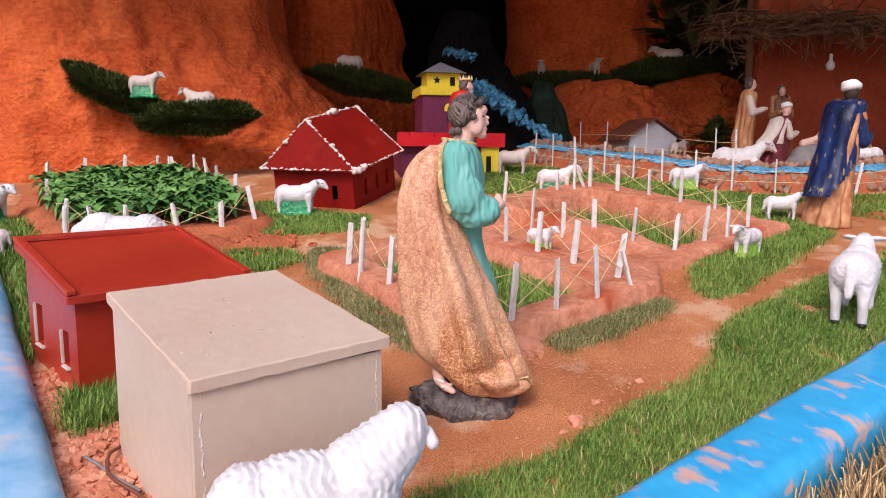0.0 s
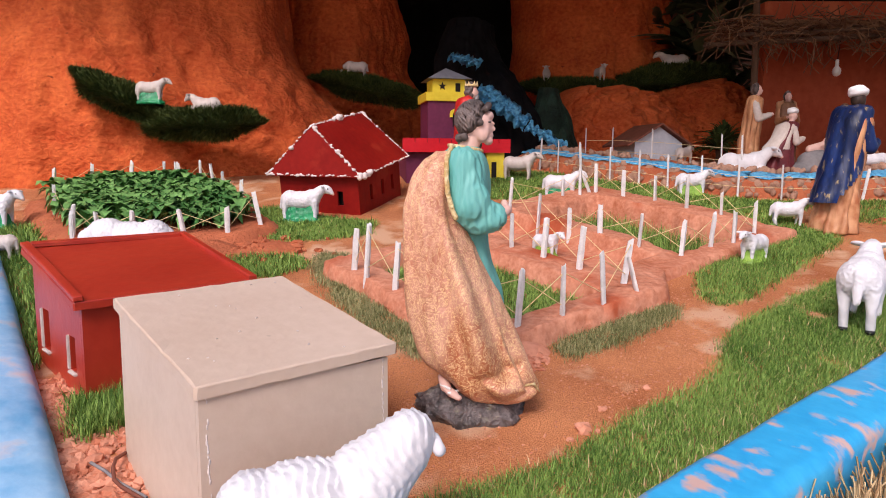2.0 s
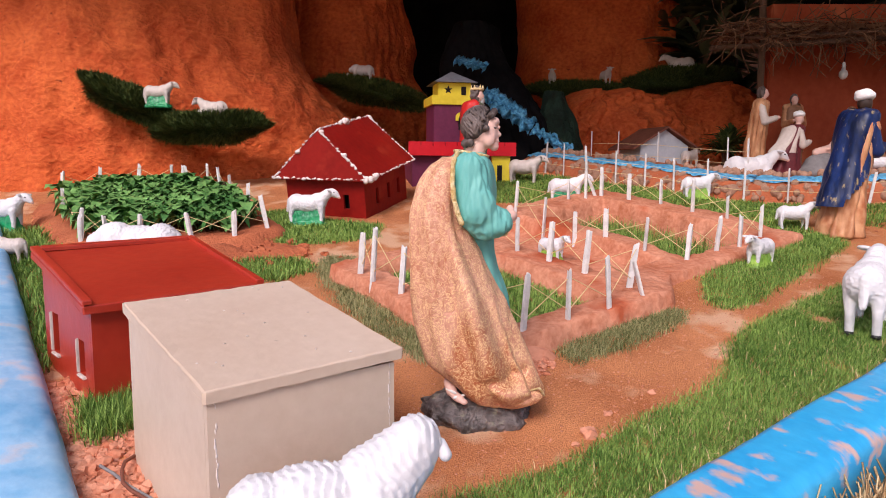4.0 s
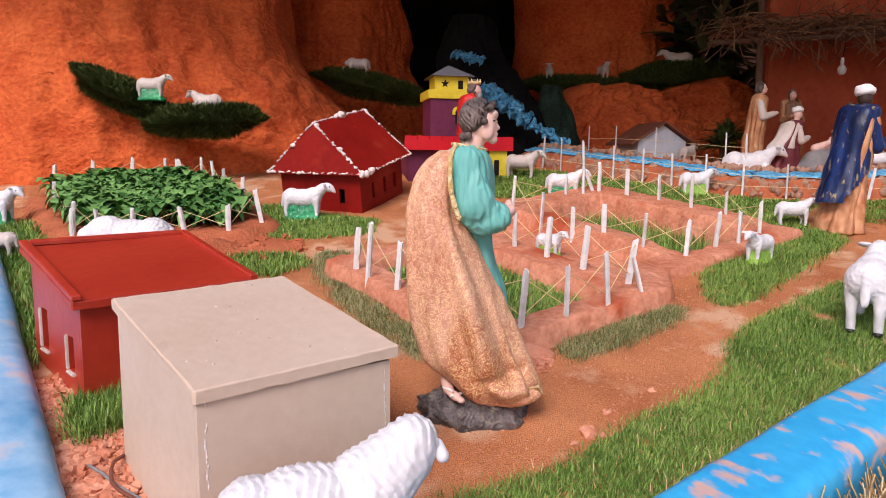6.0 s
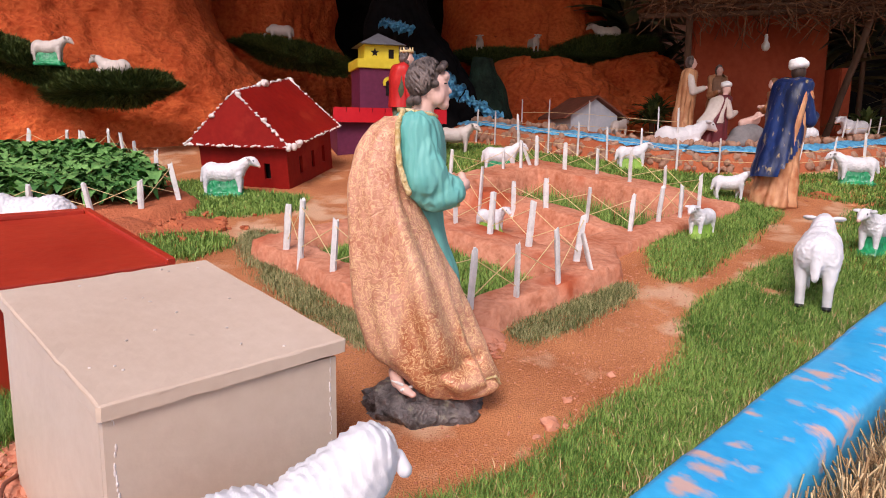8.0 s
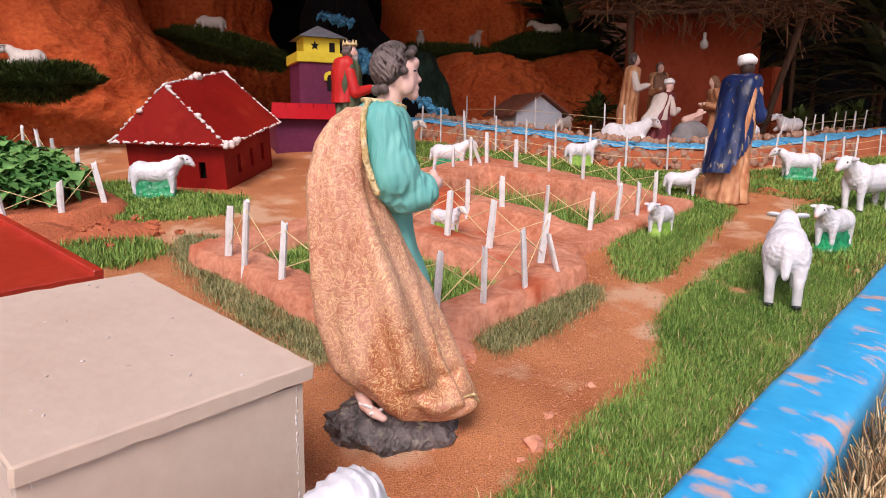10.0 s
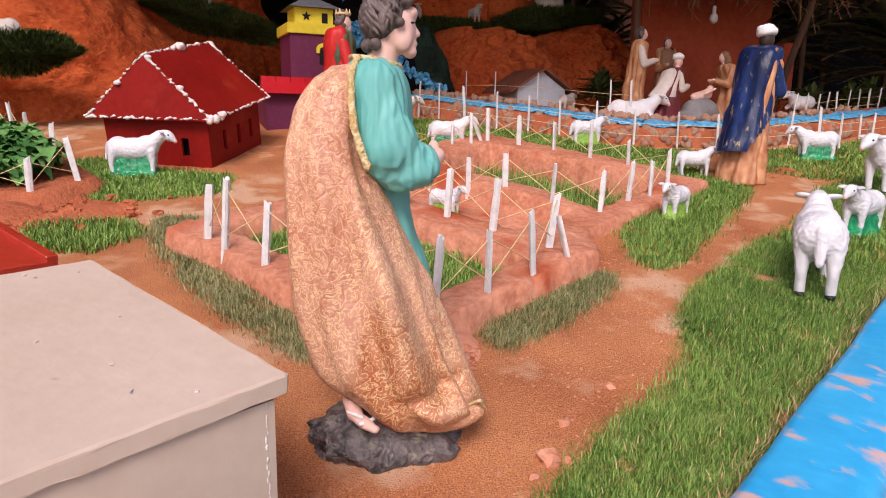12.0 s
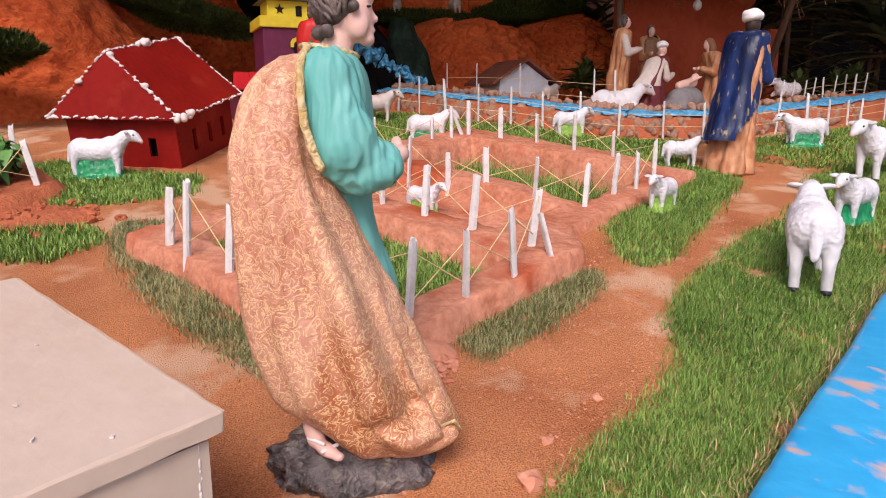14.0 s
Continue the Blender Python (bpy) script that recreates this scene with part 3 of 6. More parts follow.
def plate(c00, c10, c11, c01, thick, mat, name, bevel=0.003):
    """A slab over four top corners."""
    bm = bmesh.new()
    top = [bm.verts.new(c) for c in (c00, c10, c11, c01)]
    low = [bm.verts.new((c[0], c[1], c[2] - thick)) for c in (c00, c10, c11, c01)]
    bm.faces.new(top)
    bm.faces.new(low[::-1])
    for i in range(4):
        bm.faces.new((top[i], low[i], low[(i + 1) % 4], top[(i + 1) % 4]))
    bmesh.ops.recalc_face_normals(bm, faces=bm.faces[:])
    bmesh.ops.subdivide_edges(bm, edges=bm.edges[:], cuts=1 if thick < 0.013 else 14, use_grid_fill=True)
    hard = [e for e in bm.edges if len(e.link_faces) == 2 and e.calc_face_angle(0) > 0.5]
    bmesh.ops.bevel(bm, geom=hard, offset=bevel, segments=1, affect="EDGES")
    bm.normal_update()
    # knocked edges and a slightly warped face
    for v in bm.verts:
        flat = min(f.normal.dot(g.normal) for f in v.link_faces for g in v.link_faces) > 0.97
        v.co += Vector((noise.noise(v.co * 60), noise.noise(v.co * 60 + Vector((9, 0, 0))), noise.noise(v.co * 55 + Vector((0, 9, 0))))) * (0.0002 if flat else 0.0018)
        v.co.z += 0.0012 * noise.noise(v.co * 7)
    return from_bm(name, bm, mat)


def shed_walls(w, d, base, zf, zb, mat, wall=0.012, holes=()):
    """Four walls of a lean-to box as one shell, x to the right from -w to 0, y back from 0 to d. holes: (side, a, b, z0, z1)."""
    sides = []
    for side in ("front", "back", "left", "right"):
        out = []
        # the side walls stop short of the front and back ones
        span = w if side in ("front", "back") else d
        cuts = [h[1:] for h in holes if h[0] == side]
        us = sorted({0.0, span, *[c for h in cuts for c in h[:2]]})
        for a, b in zip(us[:-1], us[1:]):
            hole = [h for h in cuts if h[0] <= a and b <= h[1]]
            def top(u):
                return zf if side == "front" else zb if side == "back" else zf + (zb - zf) * u / d
            bands = [(base, None)] if not hole else [(base, hole[0][2]), (hole[0][3], None)]
            for lo, hi in bands:
                pts = []
                for off in (0.0, wall):
                    for u, z in ((a, lo), (b, lo), (b, hi if hi else top(b)), (a, hi if hi else top(a))):
                        if side == "front":
                            p = (-w + u, off, z)
                        elif side == "back":
                            p = (-w + u, d - off, z)
                        else:
                            v = min(max(u, wall + 0.001), d - wall - 0.001)
                            p = (-w + off, v, z) if side == "left" else (-off, v, z)
                        pts.append(p)
                out.append(pts)
        bm = bmesh.new()
        for pts in out:
            vs = [bm.verts.new(p) for p in pts]
            for f in ((0, 1, 2, 3), (7, 6, 5, 4), (0, 4, 5, 1), (1, 5, 6, 2), (2, 6, 7, 3), (3, 7, 4, 0)):
                bm.faces.new([vs[i] for i in f])
        bmesh.ops.recalc_face_normals(bm, faces=bm.faces[:])
        bmesh.ops.remove_doubles(bm, verts=bm.verts[:], dist=0.0002)
        sides.append(from_bm("wall", bm, mat))
    return sides


# beige lean-to house
W, D, ZF, ZB = 0.342, 0.433, 0.259, 0.318
house = put("beige_house", pose(-0.078, 1.164, 0, 0, 0, math.degrees(0.686)), "beige painted plywood model house with a sloping slab roof", "model house")
roof = plate((-W, 0, ZF - 0.009), (0, 0, ZF), (0, D, ZB), (-W, D, ZB - 0.009), 0.02, BEIGE, "roof", 0.004)
part("roof", roof, house)
for side in shed_walls(W - 0.022, D - 0.026, -0.12, ZF - 0.024, ZB - 0.024, BEIGE):
    part("wall", side, house, m=pose(-0.016, 0.006, 0))
# seams where the side boards meet the front board, their filler crumbling
rnd = random.Random(12)
for sx in (-W + 0.018, -0.026):
    bm = bmesh.new()
    for i in range(46):
        z = -0.1 + (ZF - 0.13 + 0.22) * i / 46 * 0.97
        if rnd.random() < 0.75:
            ball_bm(bm, (sx + rnd.gauss(0, 0.0012), 0.0065, z), (rnd.uniform(0.0008, 0.0022), 0.0016, rnd.uniform(0.002, 0.006)), seg=6)
    tagged(part("seam", from_bm("seam", bm, COTTON, True), house, "crumbling pale filler along the board joint"), kind="stuff")

# straw flecks blown onto the roof
rnd = random.Random(8)
bm = bmesh.new()
for _ in range(17):
    u, v = rnd.uniform(0.05, 0.95), rnd.uniform(0.04, 0.95)
    m = Matrix.Translation((-W * u, D * v, ZF + (ZB - ZF) * v - 0.009 * u + 0.0014)) @ pose(0, 0, 0, 0, 0, rnd.uniform(0, 180))
    k = rnd.uniform(0.002, 0.007)
    bmesh.ops.create_cube(bm, size=1, matrix=m @ Matrix.Diagonal((k, rnd.uniform(0.0012, 0.0035), 0.0016, 1)))
flecks = tagged(part("flecks", from_bm("flecks", bm, COTTON), house), kind="stuff")

# red lean-to house with a rimmed roof
W, D, ZF, ZB = 0.428, 0.42, 0.269, 0.351
house = put("red_house", pose(-0.477, 1.749, 0, 0, 0, math.degrees(0.775)), "glossy red painted model house with a rimmed flat roof", "model house")
part("roof", plate((-W, 0, ZF - 0.005), (0, 0, ZF), (0, D, ZB), (-W, D, ZB - 0.005), 0.018, RED, "roof"), house)
for a, b in (((-W, 0), (-W + 0.02, D)), ((-0.02, 0), (0, D)), ((-W + 0.022, D - 0.02), (-0.022, D))):
    za, zb = ZF + (ZB - ZF) * a[1] / D, ZF + (ZB - ZF) * b[1] / D
    part("roof_rim", plate((a[0], a[1], za + 0.009), (b[0], a[1], za + 0.009), (b[0], b[1], zb + 0.009), (a[0], b[1], zb + 0.009), 0.012, RED, "rim", 0.002), house)
holes = (("left", 0.06, 0.10, 0.09, 0.17), ("left", 0.26, 0.31, 0.10, 0.2), ("front", 0.1, 0.16, -0.04, 0.13))
for side in shed_walls(W - 0.04, D - 0.04, -0.1, ZF - 0.02, ZB - 0.02, RED, holes=holes):
    part("wall", side, house, m=pose(-0.02, 0.02, 0))
for a, b, z0, z1 in ((0.06, 0.10, 0.09, 0.17), (0.26, 0.31, 0.10, 0.2)):
    frame_ = part("window_frame", box("sill", (-W + 0.012, 0.02 + a - 0.004, z0 - 0.008), (-W + 0.03, 0.02 + b + 0.004, z0 - 0.001), CREAM, 0.002), house, "chipped cream window sill")
    part("window_jamb", box("jamb", (-W + 0.014, 0.02 + b + 0.001, z0), (-W + 0.03, 0.02 + b + 0.008, z1), CREAM, 0.002), frame_)
part("inside", box("inside", (-W + 0.06, 0.06, -0.08), (-0.06, D - 0.06, ZF - 0.06), HOLE, 0.0), house, "unlit inside of the house")


def cotton_line(name, a, b, parent, seed, r=0.0062):
    """A ragged roll of cotton wool from a to b."""
    rnd = random.Random(seed)
    a, b = Vector(a), Vector(b)
    n = max(4, int((b - a).length / 0.009))
    bm = bmesh.new()
    for i in range(n + 1):
        k = r * rnd.uniform(0.45, 1.1) * (1.9 if rnd.random() < 0.05 else 1)
        ball_bm(bm, a.lerp(b, i / n) + Vector([rnd.uniform(-0.004, 0.004) for _ in range(3)]), (k * 1.2, k * 1.2, k * 0.8), seg=8)
    v, f = blended(bm, 0.0035, 1)
    return part(name, mesh_of(name, v, f, COTTON), parent, "white cotton wool edging")


def hip_house():
    # corner at the origin, u to the left, v to the back
    w, d, h, over, rise = 0.428, 0.483, 0.185, 0.04, 0.232
    x, y = -0.407, 3.286
    house = put("hip_roof_house", Matrix.Translation((x, y, level(x, y))) @ pose(0, 0, 0, 10.3, 0, 0) @ pose(0, 0, 0, 0, -2.7, 0) @ pose(0, 0, 0, 0, 0, -19.7), "crimson model house with cotton-edged hip roof", "model house")
    holes = (("front", w - 0.115, w - 0.085, 0.04, 0.11), ("right", 0.12, 0.15, 0.04, 0.12), ("right", 0.25, 0.28, 0.04, 0.12), ("right", 0.37, 0.4, 0.04, 0.12))
    for side in shed_walls(w, d, -0.06, h, h, RED_DARK, holes=holes):
        part("wall", side, house)
    part("inside", box("inside", (-w + 0.04, 0.04, -0.04), (-0.04, d - 0.04, h - 0.03), HOLE, 0.0), house, "unlit inside of the house")
    e = [(over, -over, h), (-w - over, -over, h), (-w - over, d + over, h), (over, d + over, h)]
    r0, r1 = (-w / 2, -0.01, h + rise), (-w / 2, d + 0.03, h + rise)
    def pane(points):
        bm = bmesh.new()
        vs = [bm.verts.new(p) for p in points]
        f = bm.faces.new(vs)
        up = bmesh.ops.extrude_face_region(bm, geom=[f])
        bmesh.ops.translate(bm, verts=[g for g in up["geom"] if isinstance(g, bmesh.types.BMVert)], vec=(0, 0, 0.01))
        bmesh.ops.recalc_face_normals(bm, faces=bm.faces[:])
        part("roof_panel", from_bm("roof_panel", bm, RED_DARK), house)
    pane((e[0], e[1], r0))
    pane((e[1], e[2], r1, r0))
    pane((e[2], e[3], r1))
    pane((e[3], e[0], r0, r1))
    up = Vector((0, 0, 0.008))
    ridges = ((e[0], e[1]), (e[0], r0), (e[1], r0), (r0, r1), (e[0], e[3]), (r1, e[3]), (e[1], e[2]))
    for i, (a, b) in enumerate(ridges):
        cotton_line("cotton_edging", Vector(a) + up, Vector(b) + up, house, i)
    for p in (e[0], Vector(e[0]).lerp(Vector(e[3]), 0.15), Vector(r0).lerp(Vector(r1), 0.5)):
        bm = bmesh.new()
        for _ in range(9):
            ball_bm(bm, Vector(p) + Vector((random.uniform(-0.015, 0.015), random.uniform(-0.015, 0.015), random.uniform(-0.004, 0.016))), random.uniform(0.008, 0.015), seg=8)
        part("cotton_tuft", from_bm("tuft", bm, COTTON, True), house, "tuft of white cotton wool")


hip_house()


def castle():
    x, y = 0.0, 4.12
    z0 = level(x, y)
    k = put("castle", Matrix.Translation((x, y, z0 - 0.03)) @ pose(0, 0, 0, 0, 0, 12), "plum and yellow card castle with a scarlet battlement", "model castle")
    b = lambda z: z - z0 + 0.03
    part("lower_wall", box("lower", (-0.24, 0.0, -0.02), (0.33, 0.42, b(0.64)), PURPLE, 0.002), k)
    pillar = part("gate_pillar", box("pillar", (0.24, -0.03, -0.02), (0.35, 0.1, b(0.64)), YELLOW, 0.002), k, "yellow gate pillar")
    part("window", box("win", (0.27, -0.034, b(0.48)), (0.3, -0.026, b(0.58)), HOLE, 0.001), pillar, "narrow unlit window")
    # battlement: one band with teeth cut at its top
    pts = [(-0.27, b(0.635))]
    pts.append((0.38, b(0.635)))
    n = 9
    for i in range(n):
        xa, xb = 0.38 - 0.65 * i / n, 0.38 - 0.65 * (i + 0.94) / n
        xc = 0.38 - 0.65 * (i + 1) / n
        pts += [(xa, b(0.715)), (xb, b(0.715))]
        if i < n - 1:
            pts += [(xb, b(0.69)), (xc, b(0.69))]
    part("battlement", prism("battlement", pts, 0.02, SCARLET, 0.0), k, "scarlet card battlement", m=pose(0, -0.05, 0))
    part("terrace", box("terrace", (-0.26, -0.028, b(0.635)), (0.37, 0.44, b(0.655)), SCARLET, 0.002), k, "scarlet terrace floor")
    part("side_battlement", box("side", (0.36, -0.028, b(0.657)), (0.38, 0.4, b(0.71)), SCARLET, 0.002), k, "scarlet card battlement")
    tower = part("tower", box("tower", (-0.1, 0.06, b(0.655)), (0.15, 0.32, b(0.94)), PURPLE, 0.002), k)
    part("arch_window", box("aw", (0.05, 0.054, b(0.79)), (0.09, 0.064, b(0.86)), HOLE, 0.001), tower, "unlit arched window")
    arch = [(0.032, b(0.845)), (0.032, b(0.87))] + [(0.07 + 0.038 * math.cos(a), b(0.865) + 0.03 * math.sin(a)) for a in np.linspace(math.pi, 0, 9)] + [(0.108, b(0.845))]
    arch += [(0.092, b(0.845))] + [(0.07 + 0.022 * math.cos(a), b(0.86) + 0.016 * math.sin(a)) for a in np.linspace(0, math.pi, 7)] + [(0.048, b(0.845))]
    part("arch_trim", prism("arch", arch, 0.012, YELLOW, 0.0), tower, "yellow arch over the window", m=pose(0, 0.046, 0))
    part("collar", box("collar", (-0.115, 0.045, b(0.938)), (0.17, 0.34, b(0.99)), YELLOW, 0.002), k, "yellow parapet")
    lantern = part("lantern", box("lantern", (-0.065, 0.1, b(0.99)), (0.135, 0.29, b(1.075)), YELLOW, 0.002), k, "yellow lantern room")
    star = [((0.026 if i % 2 == 0 else 0.011) * math.sin(i * math.pi / 5) - 0.005, b(1.03) + (0.026 if i % 2 == 0 else 0.011) * math.cos(i * math.pi / 5)) for i in range(10)]
    part("star_opening", prism("star", star, 0.006, HOLE, 0.0), lantern, "star-shaped unlit opening", m=pose(0, 0.097, 0))
    part("door_opening", box("do", (0.075, 0.096, b(1.0)), (0.105, 0.103, b(1.05)), HOLE, 0.001), lantern, "small unlit opening")
    bm = bmesh.new()
    c = [bm.verts.new(p) for p in ((-0.1, 0.06, b(1.072)), (0.17, 0.06, b(1.072)), (0.17, 0.33, b(1.072)), (-0.1, 0.33, b(1.072)))]
    t = bm.verts.new((0.035, 0.195, b(1.15)))
    bm.faces.new(c[::-1])
    for i in range(4):
        bm.faces.new((c[i], c[(i + 1) % 4], t))
    part("roof", from_bm("roof", bm, GREY), k, "grey card pyramid roof")


castle()


def hut():
    x, y = 1.43, 4.75
    z = level(x, y)
    h = put("gabled_hut", Matrix.Translation((x, y, z - 0.02)) @ pose(0, 0, 0, 0, 0, 14), "tiny pale blue gabled hut with a brown roof", "model hut")
    top = 0.86 - z
    part("gable_wall", prism("gable", [(-0.16, 0), (0.2, 0), (0.2, top - 0.12), (0.02, top - 0.01), (-0.16, top - 0.12)], 0.3, PALEBLUE), h)
    for sx in (-1, 1):
        a = Vector((0.02, 0, top + 0.012))
        e = Vector((0.02 + sx * 0.25, 0, top - 0.135))
        part("roof_slope", plate((a.x, -0.04, a.z), (e.x, -0.04, e.z), (e.x, 0.34, e.z), (a.x, 0.34, a.z), 0.014, TILE, "slope", 0.001), h)


hut()


# ---- fences ----
def stick(h, seed, r=0.0085):
    """A split stick with a chipped top and flat facets."""
    rnd = random.Random(seed)
    verts, faces = [], []
    k, rows = 7, 5
    for j in range(rows):
        for i in range(k):
            a = 2 * math.pi * i / k
            q = r * (1.0 + 0.22 * math.sin(i * 2.3 + seed) + rnd.uniform(-0.1, 0.1)) * (0.9 if j == rows - 1 else 1)
            z = -0.03 + (h + 0.03) * j / (rows - 1) + (rnd.uniform(-0.012, 0.006) if j == rows - 1 else 0)
            verts.append((q * 1.15 * math.cos(a), q * 0.85 * math.sin(a), z))
    for j in range(rows - 1):
        for i in range(k):
            p, q = j * k + i, j * k + (i + 1) % k
            faces.append((p, q, q + k, p + k))
    faces.append(tuple(range((rows - 1) * k, rows * k)))
    return mesh_of("post", verts, faces, WHITE, smooth=False)


def twine(name, ends, parent, r=0.0014):
    bm = bmesh.new()
    for a, b in ends:
        a, b = Vector(a), Vector(b)
        m = Matrix.Translation((a + b) / 2) @ (b - a).to_track_quat("Z", "Y").to_matrix().to_4x4()
        bmesh.ops.create_cone(bm, cap_ends=False, segments=5, radius1=r, radius2=r, depth=(b - a).length, matrix=m)
    return part(name, from_bm(name, bm, STRING, True), parent, "thin jute string")


def fence(name, posts, label, group, ground, links=(), crossed=True, r=0.0085):
    """posts: (x, y, height, lean in x). links: pairs of posts joined by crossed or single strings."""
    root = put(name, Matrix.Identity(4), label, "fence", group)
    tops = []
    for i, (x, y, h, lean) in enumerate(posts):
        z = ground(x, y) - 0.004
        tilt = math.degrees(math.atan2(lean, h))
        part("post", stick(h, i * 7 + len(posts), r), root, m=Matrix.Translation((x, y, z)) @ pose(0, 0, 0, random.uniform(-3, 3), tilt, 0) @ pose(0, 0, 0, 0, 0, random.uniform(0, 90)))
        tops.append((Vector((x, y, z)), Vector((x + lean, y, z + h))))
    for a, b in links:
        la, ha, lb, hb = tops[a][0].lerp(tops[a][1], 0.2), tops[a][0].lerp(tops[a][1], 0.85), tops[b][0].lerp(tops[b][1], 0.2), tops[b][0].lerp(tops[b][1], 0.85)
        for run in ((la, hb), (ha, lb)) if crossed else ((la.lerp(ha, 0.6), lb.lerp(hb, 0.6)), (la.lerp(ha, 0.05), lb.lerp(hb, 0.05))):
            twine("string", (run,), root)
    return root


chain = lambda n, close=False: [(i, i + 1) for i in range(n - 1)] + ([(n - 1, 0)] if close else [])
A = [(-0.30, 2.27, 0.14, 0.01), (-0.25, 2.18, 0.18, 0.01), (-0.15, 2.07, 0.15, 0.01), (0.02, 1.93, 0.15, 0.0), (0.19, 1.78, 0.15, 0.01), (0.32, 1.85, 0.14, 0.0), (0.45, 1.94, 0.15, -0.01),
     (0.57, 2.03, 0.11, -0.03), (0.55, 2.11, 0.14, 0.02), (0.44, 2.25, 0.14, 0.01), (0.34, 2.38, 0.14, 0.01), (0.24, 2.50, 0.13, 0.0), (0.1, 2.68, 0.13, 0.0)]
fence("bed_fence", A, "whitewashed stick fence with strings round the garden bed", "bed fences", bed_top, chain(6) + [(6, 8)] + [(5, 6), (8, 9), (9, 10), (10, 11), (11, 12)])
B = [(0.29, 3.13, 0.14, 0.01), (0.39, 2.93, 0.17, 0.01), (0.50, 2.79, 0.11, 0.0), (0.60, 2.68, 0.12, 0.0), (0.71, 2.53, 0.12, 0.01), (0.84, 2.45, 0.13, 0.01), (0.98, 2.55, 0.13, 0.01), (1.09, 2.61, 0.12, 0.0),
     (1.22, 2.73, 0.13, 0.0), (1.18, 2.96, 0.10, 0.0), (1.07, 3.08, 0.15, 0.0), (0.98, 3.25, 0.12, 0.0), (0.86, 3.36, 0.13, 0.0), (0.75, 3.47, 0.14, 0.0), (0.72, 3.47, 0.10, -0.04), (0.66, 3.41, 0.13, 0.0), (0.57, 3.38, 0.10, 0.0)]
fence("bed_fence", B, "whitewashed stick fence with strings round the rice bed", "bed fences", bed_top, chain(14) + [(13, 15), (15, 16), (16, 0)])
V = [(-2.06, 3.62, 0.15, 0.01), (-1.93, 3.76, 0.15, 0.01), (-1.75, 3.83, 0.15, 0.01), (-1.57, 3.85, 0.14, 0.0), (-1.5, 3.84, 0.14, 0.0), (-1.46, 3.84, 0.14, -0.03), (-1.32, 3.72, 0.16, 0.0), (-1.19, 3.56, 0.17, -0.02), (-1.12, 3.49, 0.14, -0.01),
     (-1.0, 3.38, 0.12, 0.0), (-0.79, 2.94, 0.15, -0.03), (-0.89, 2.81, 0.11, 0.0), (-1.06, 2.79, 0.11, -0.02), (-1.27, 2.79, 0.1, 0.0), (-1.42, 2.81, 0.1, -0.01), (-1.52, 2.80, 0.13, 0.01), (-1.5, 2.76, 0.11, 0.0), (-1.82, 3.2, 0.14, 0.0)]
raised = lambda x, y: level(x, y) + 0.045
fence("patch_fence", V, "whitewashed stick fence with strings round the bean patch", "patch fences", raised, chain(4) + [(5, 6), (6, 7), (7, 8), (8, 9), (9, 10), (10, 11), (11, 12), (12, 13), (13, 14), (14, 15), (15, 17), (17, 0)])

# ---- the channel ----
BANK = [(0.45, 4.62), (0.60, 4.47), (0.82, 4.24), (1.08, 4.0), (1.33, 3.68), (1.55, 3.54), (2.0, 3.47), (2.4, 3.55), (2.9, 3.7), (3.5, 3.95), (4.4, 4.3)]


def along(k):
    """Place and sideways direction at k in 0..1 along the bank."""
    u = k * (len(BANK) - 1)
    i = min(int(u), len(BANK) - 2)
    f = u - i
    p = [BANK[max(i - 1, 0)], BANK[i], BANK[i + 1], BANK[min(i + 2, len(BANK) - 1)]]
    at = lambda c: 0.5 * (2 * p[1][c] + (p[2][c] - p[0][c]) * f + (2 * p[0][c] - 5 * p[1][c] + 4 * p[2][c] - p[3][c]) * f * f + (3 * p[1][c] - p[0][c] - 3 * p[2][c] + p[3][c]) * f**3)
    x, y = at(0), at(1)
    d = Vector((p[2][0] - p[1][0], p[2][1] - p[1][1], 0)).normalized()
    return x, y, Vector((-d.y, d.x, 0))


def strip(name, rows, mat, n=150):
    """A band along the bank through (offset, height) rows."""
    verts, faces = [], []
    m = len(rows)
    for i in range(n + 1):
        x, y, side = along(i / n)
        z = level(x, y)
        for j, (o, h) in enumerate(rows):
            w = 0.018 * noise.noise((i * 0.35, j * 1.7, 3)) + 0.01 * noise.noise((i * 1.1, j * 3, 9))
            verts.append((x + side.x * (o + w), y + side.y * (o + w), z + h + w * 0.7))
    for i in range(n):
        for j in range(m - 1):
            p = i * m + j
            faces.append((p, p + m, p + m + 1, p + 1))
    return mesh_of(name, verts, faces, mat)


tagged(part("channel_bank", strip("bank", [(-0.01, -0.05), (0.02, 0.03), (0.05, 0.085), (0.1, 0.1), (0.15, 0.1), (0.2, 0.115), (0.26, 0.13), (0.32, 0.12), (0.4, 0.06), (0.5, -0.03)], MUD_RED)), "raised red earth bank of the channel", "bank", kind="structure")
tagged(part("water", strip("water", [(0.075, 0.1), (0.09, 0.114), (0.12, 0.12), (0.15, 0.124), (0.18, 0.128)], WATER)), "bright blue painted channel standing for a river", "water", kind="structure")


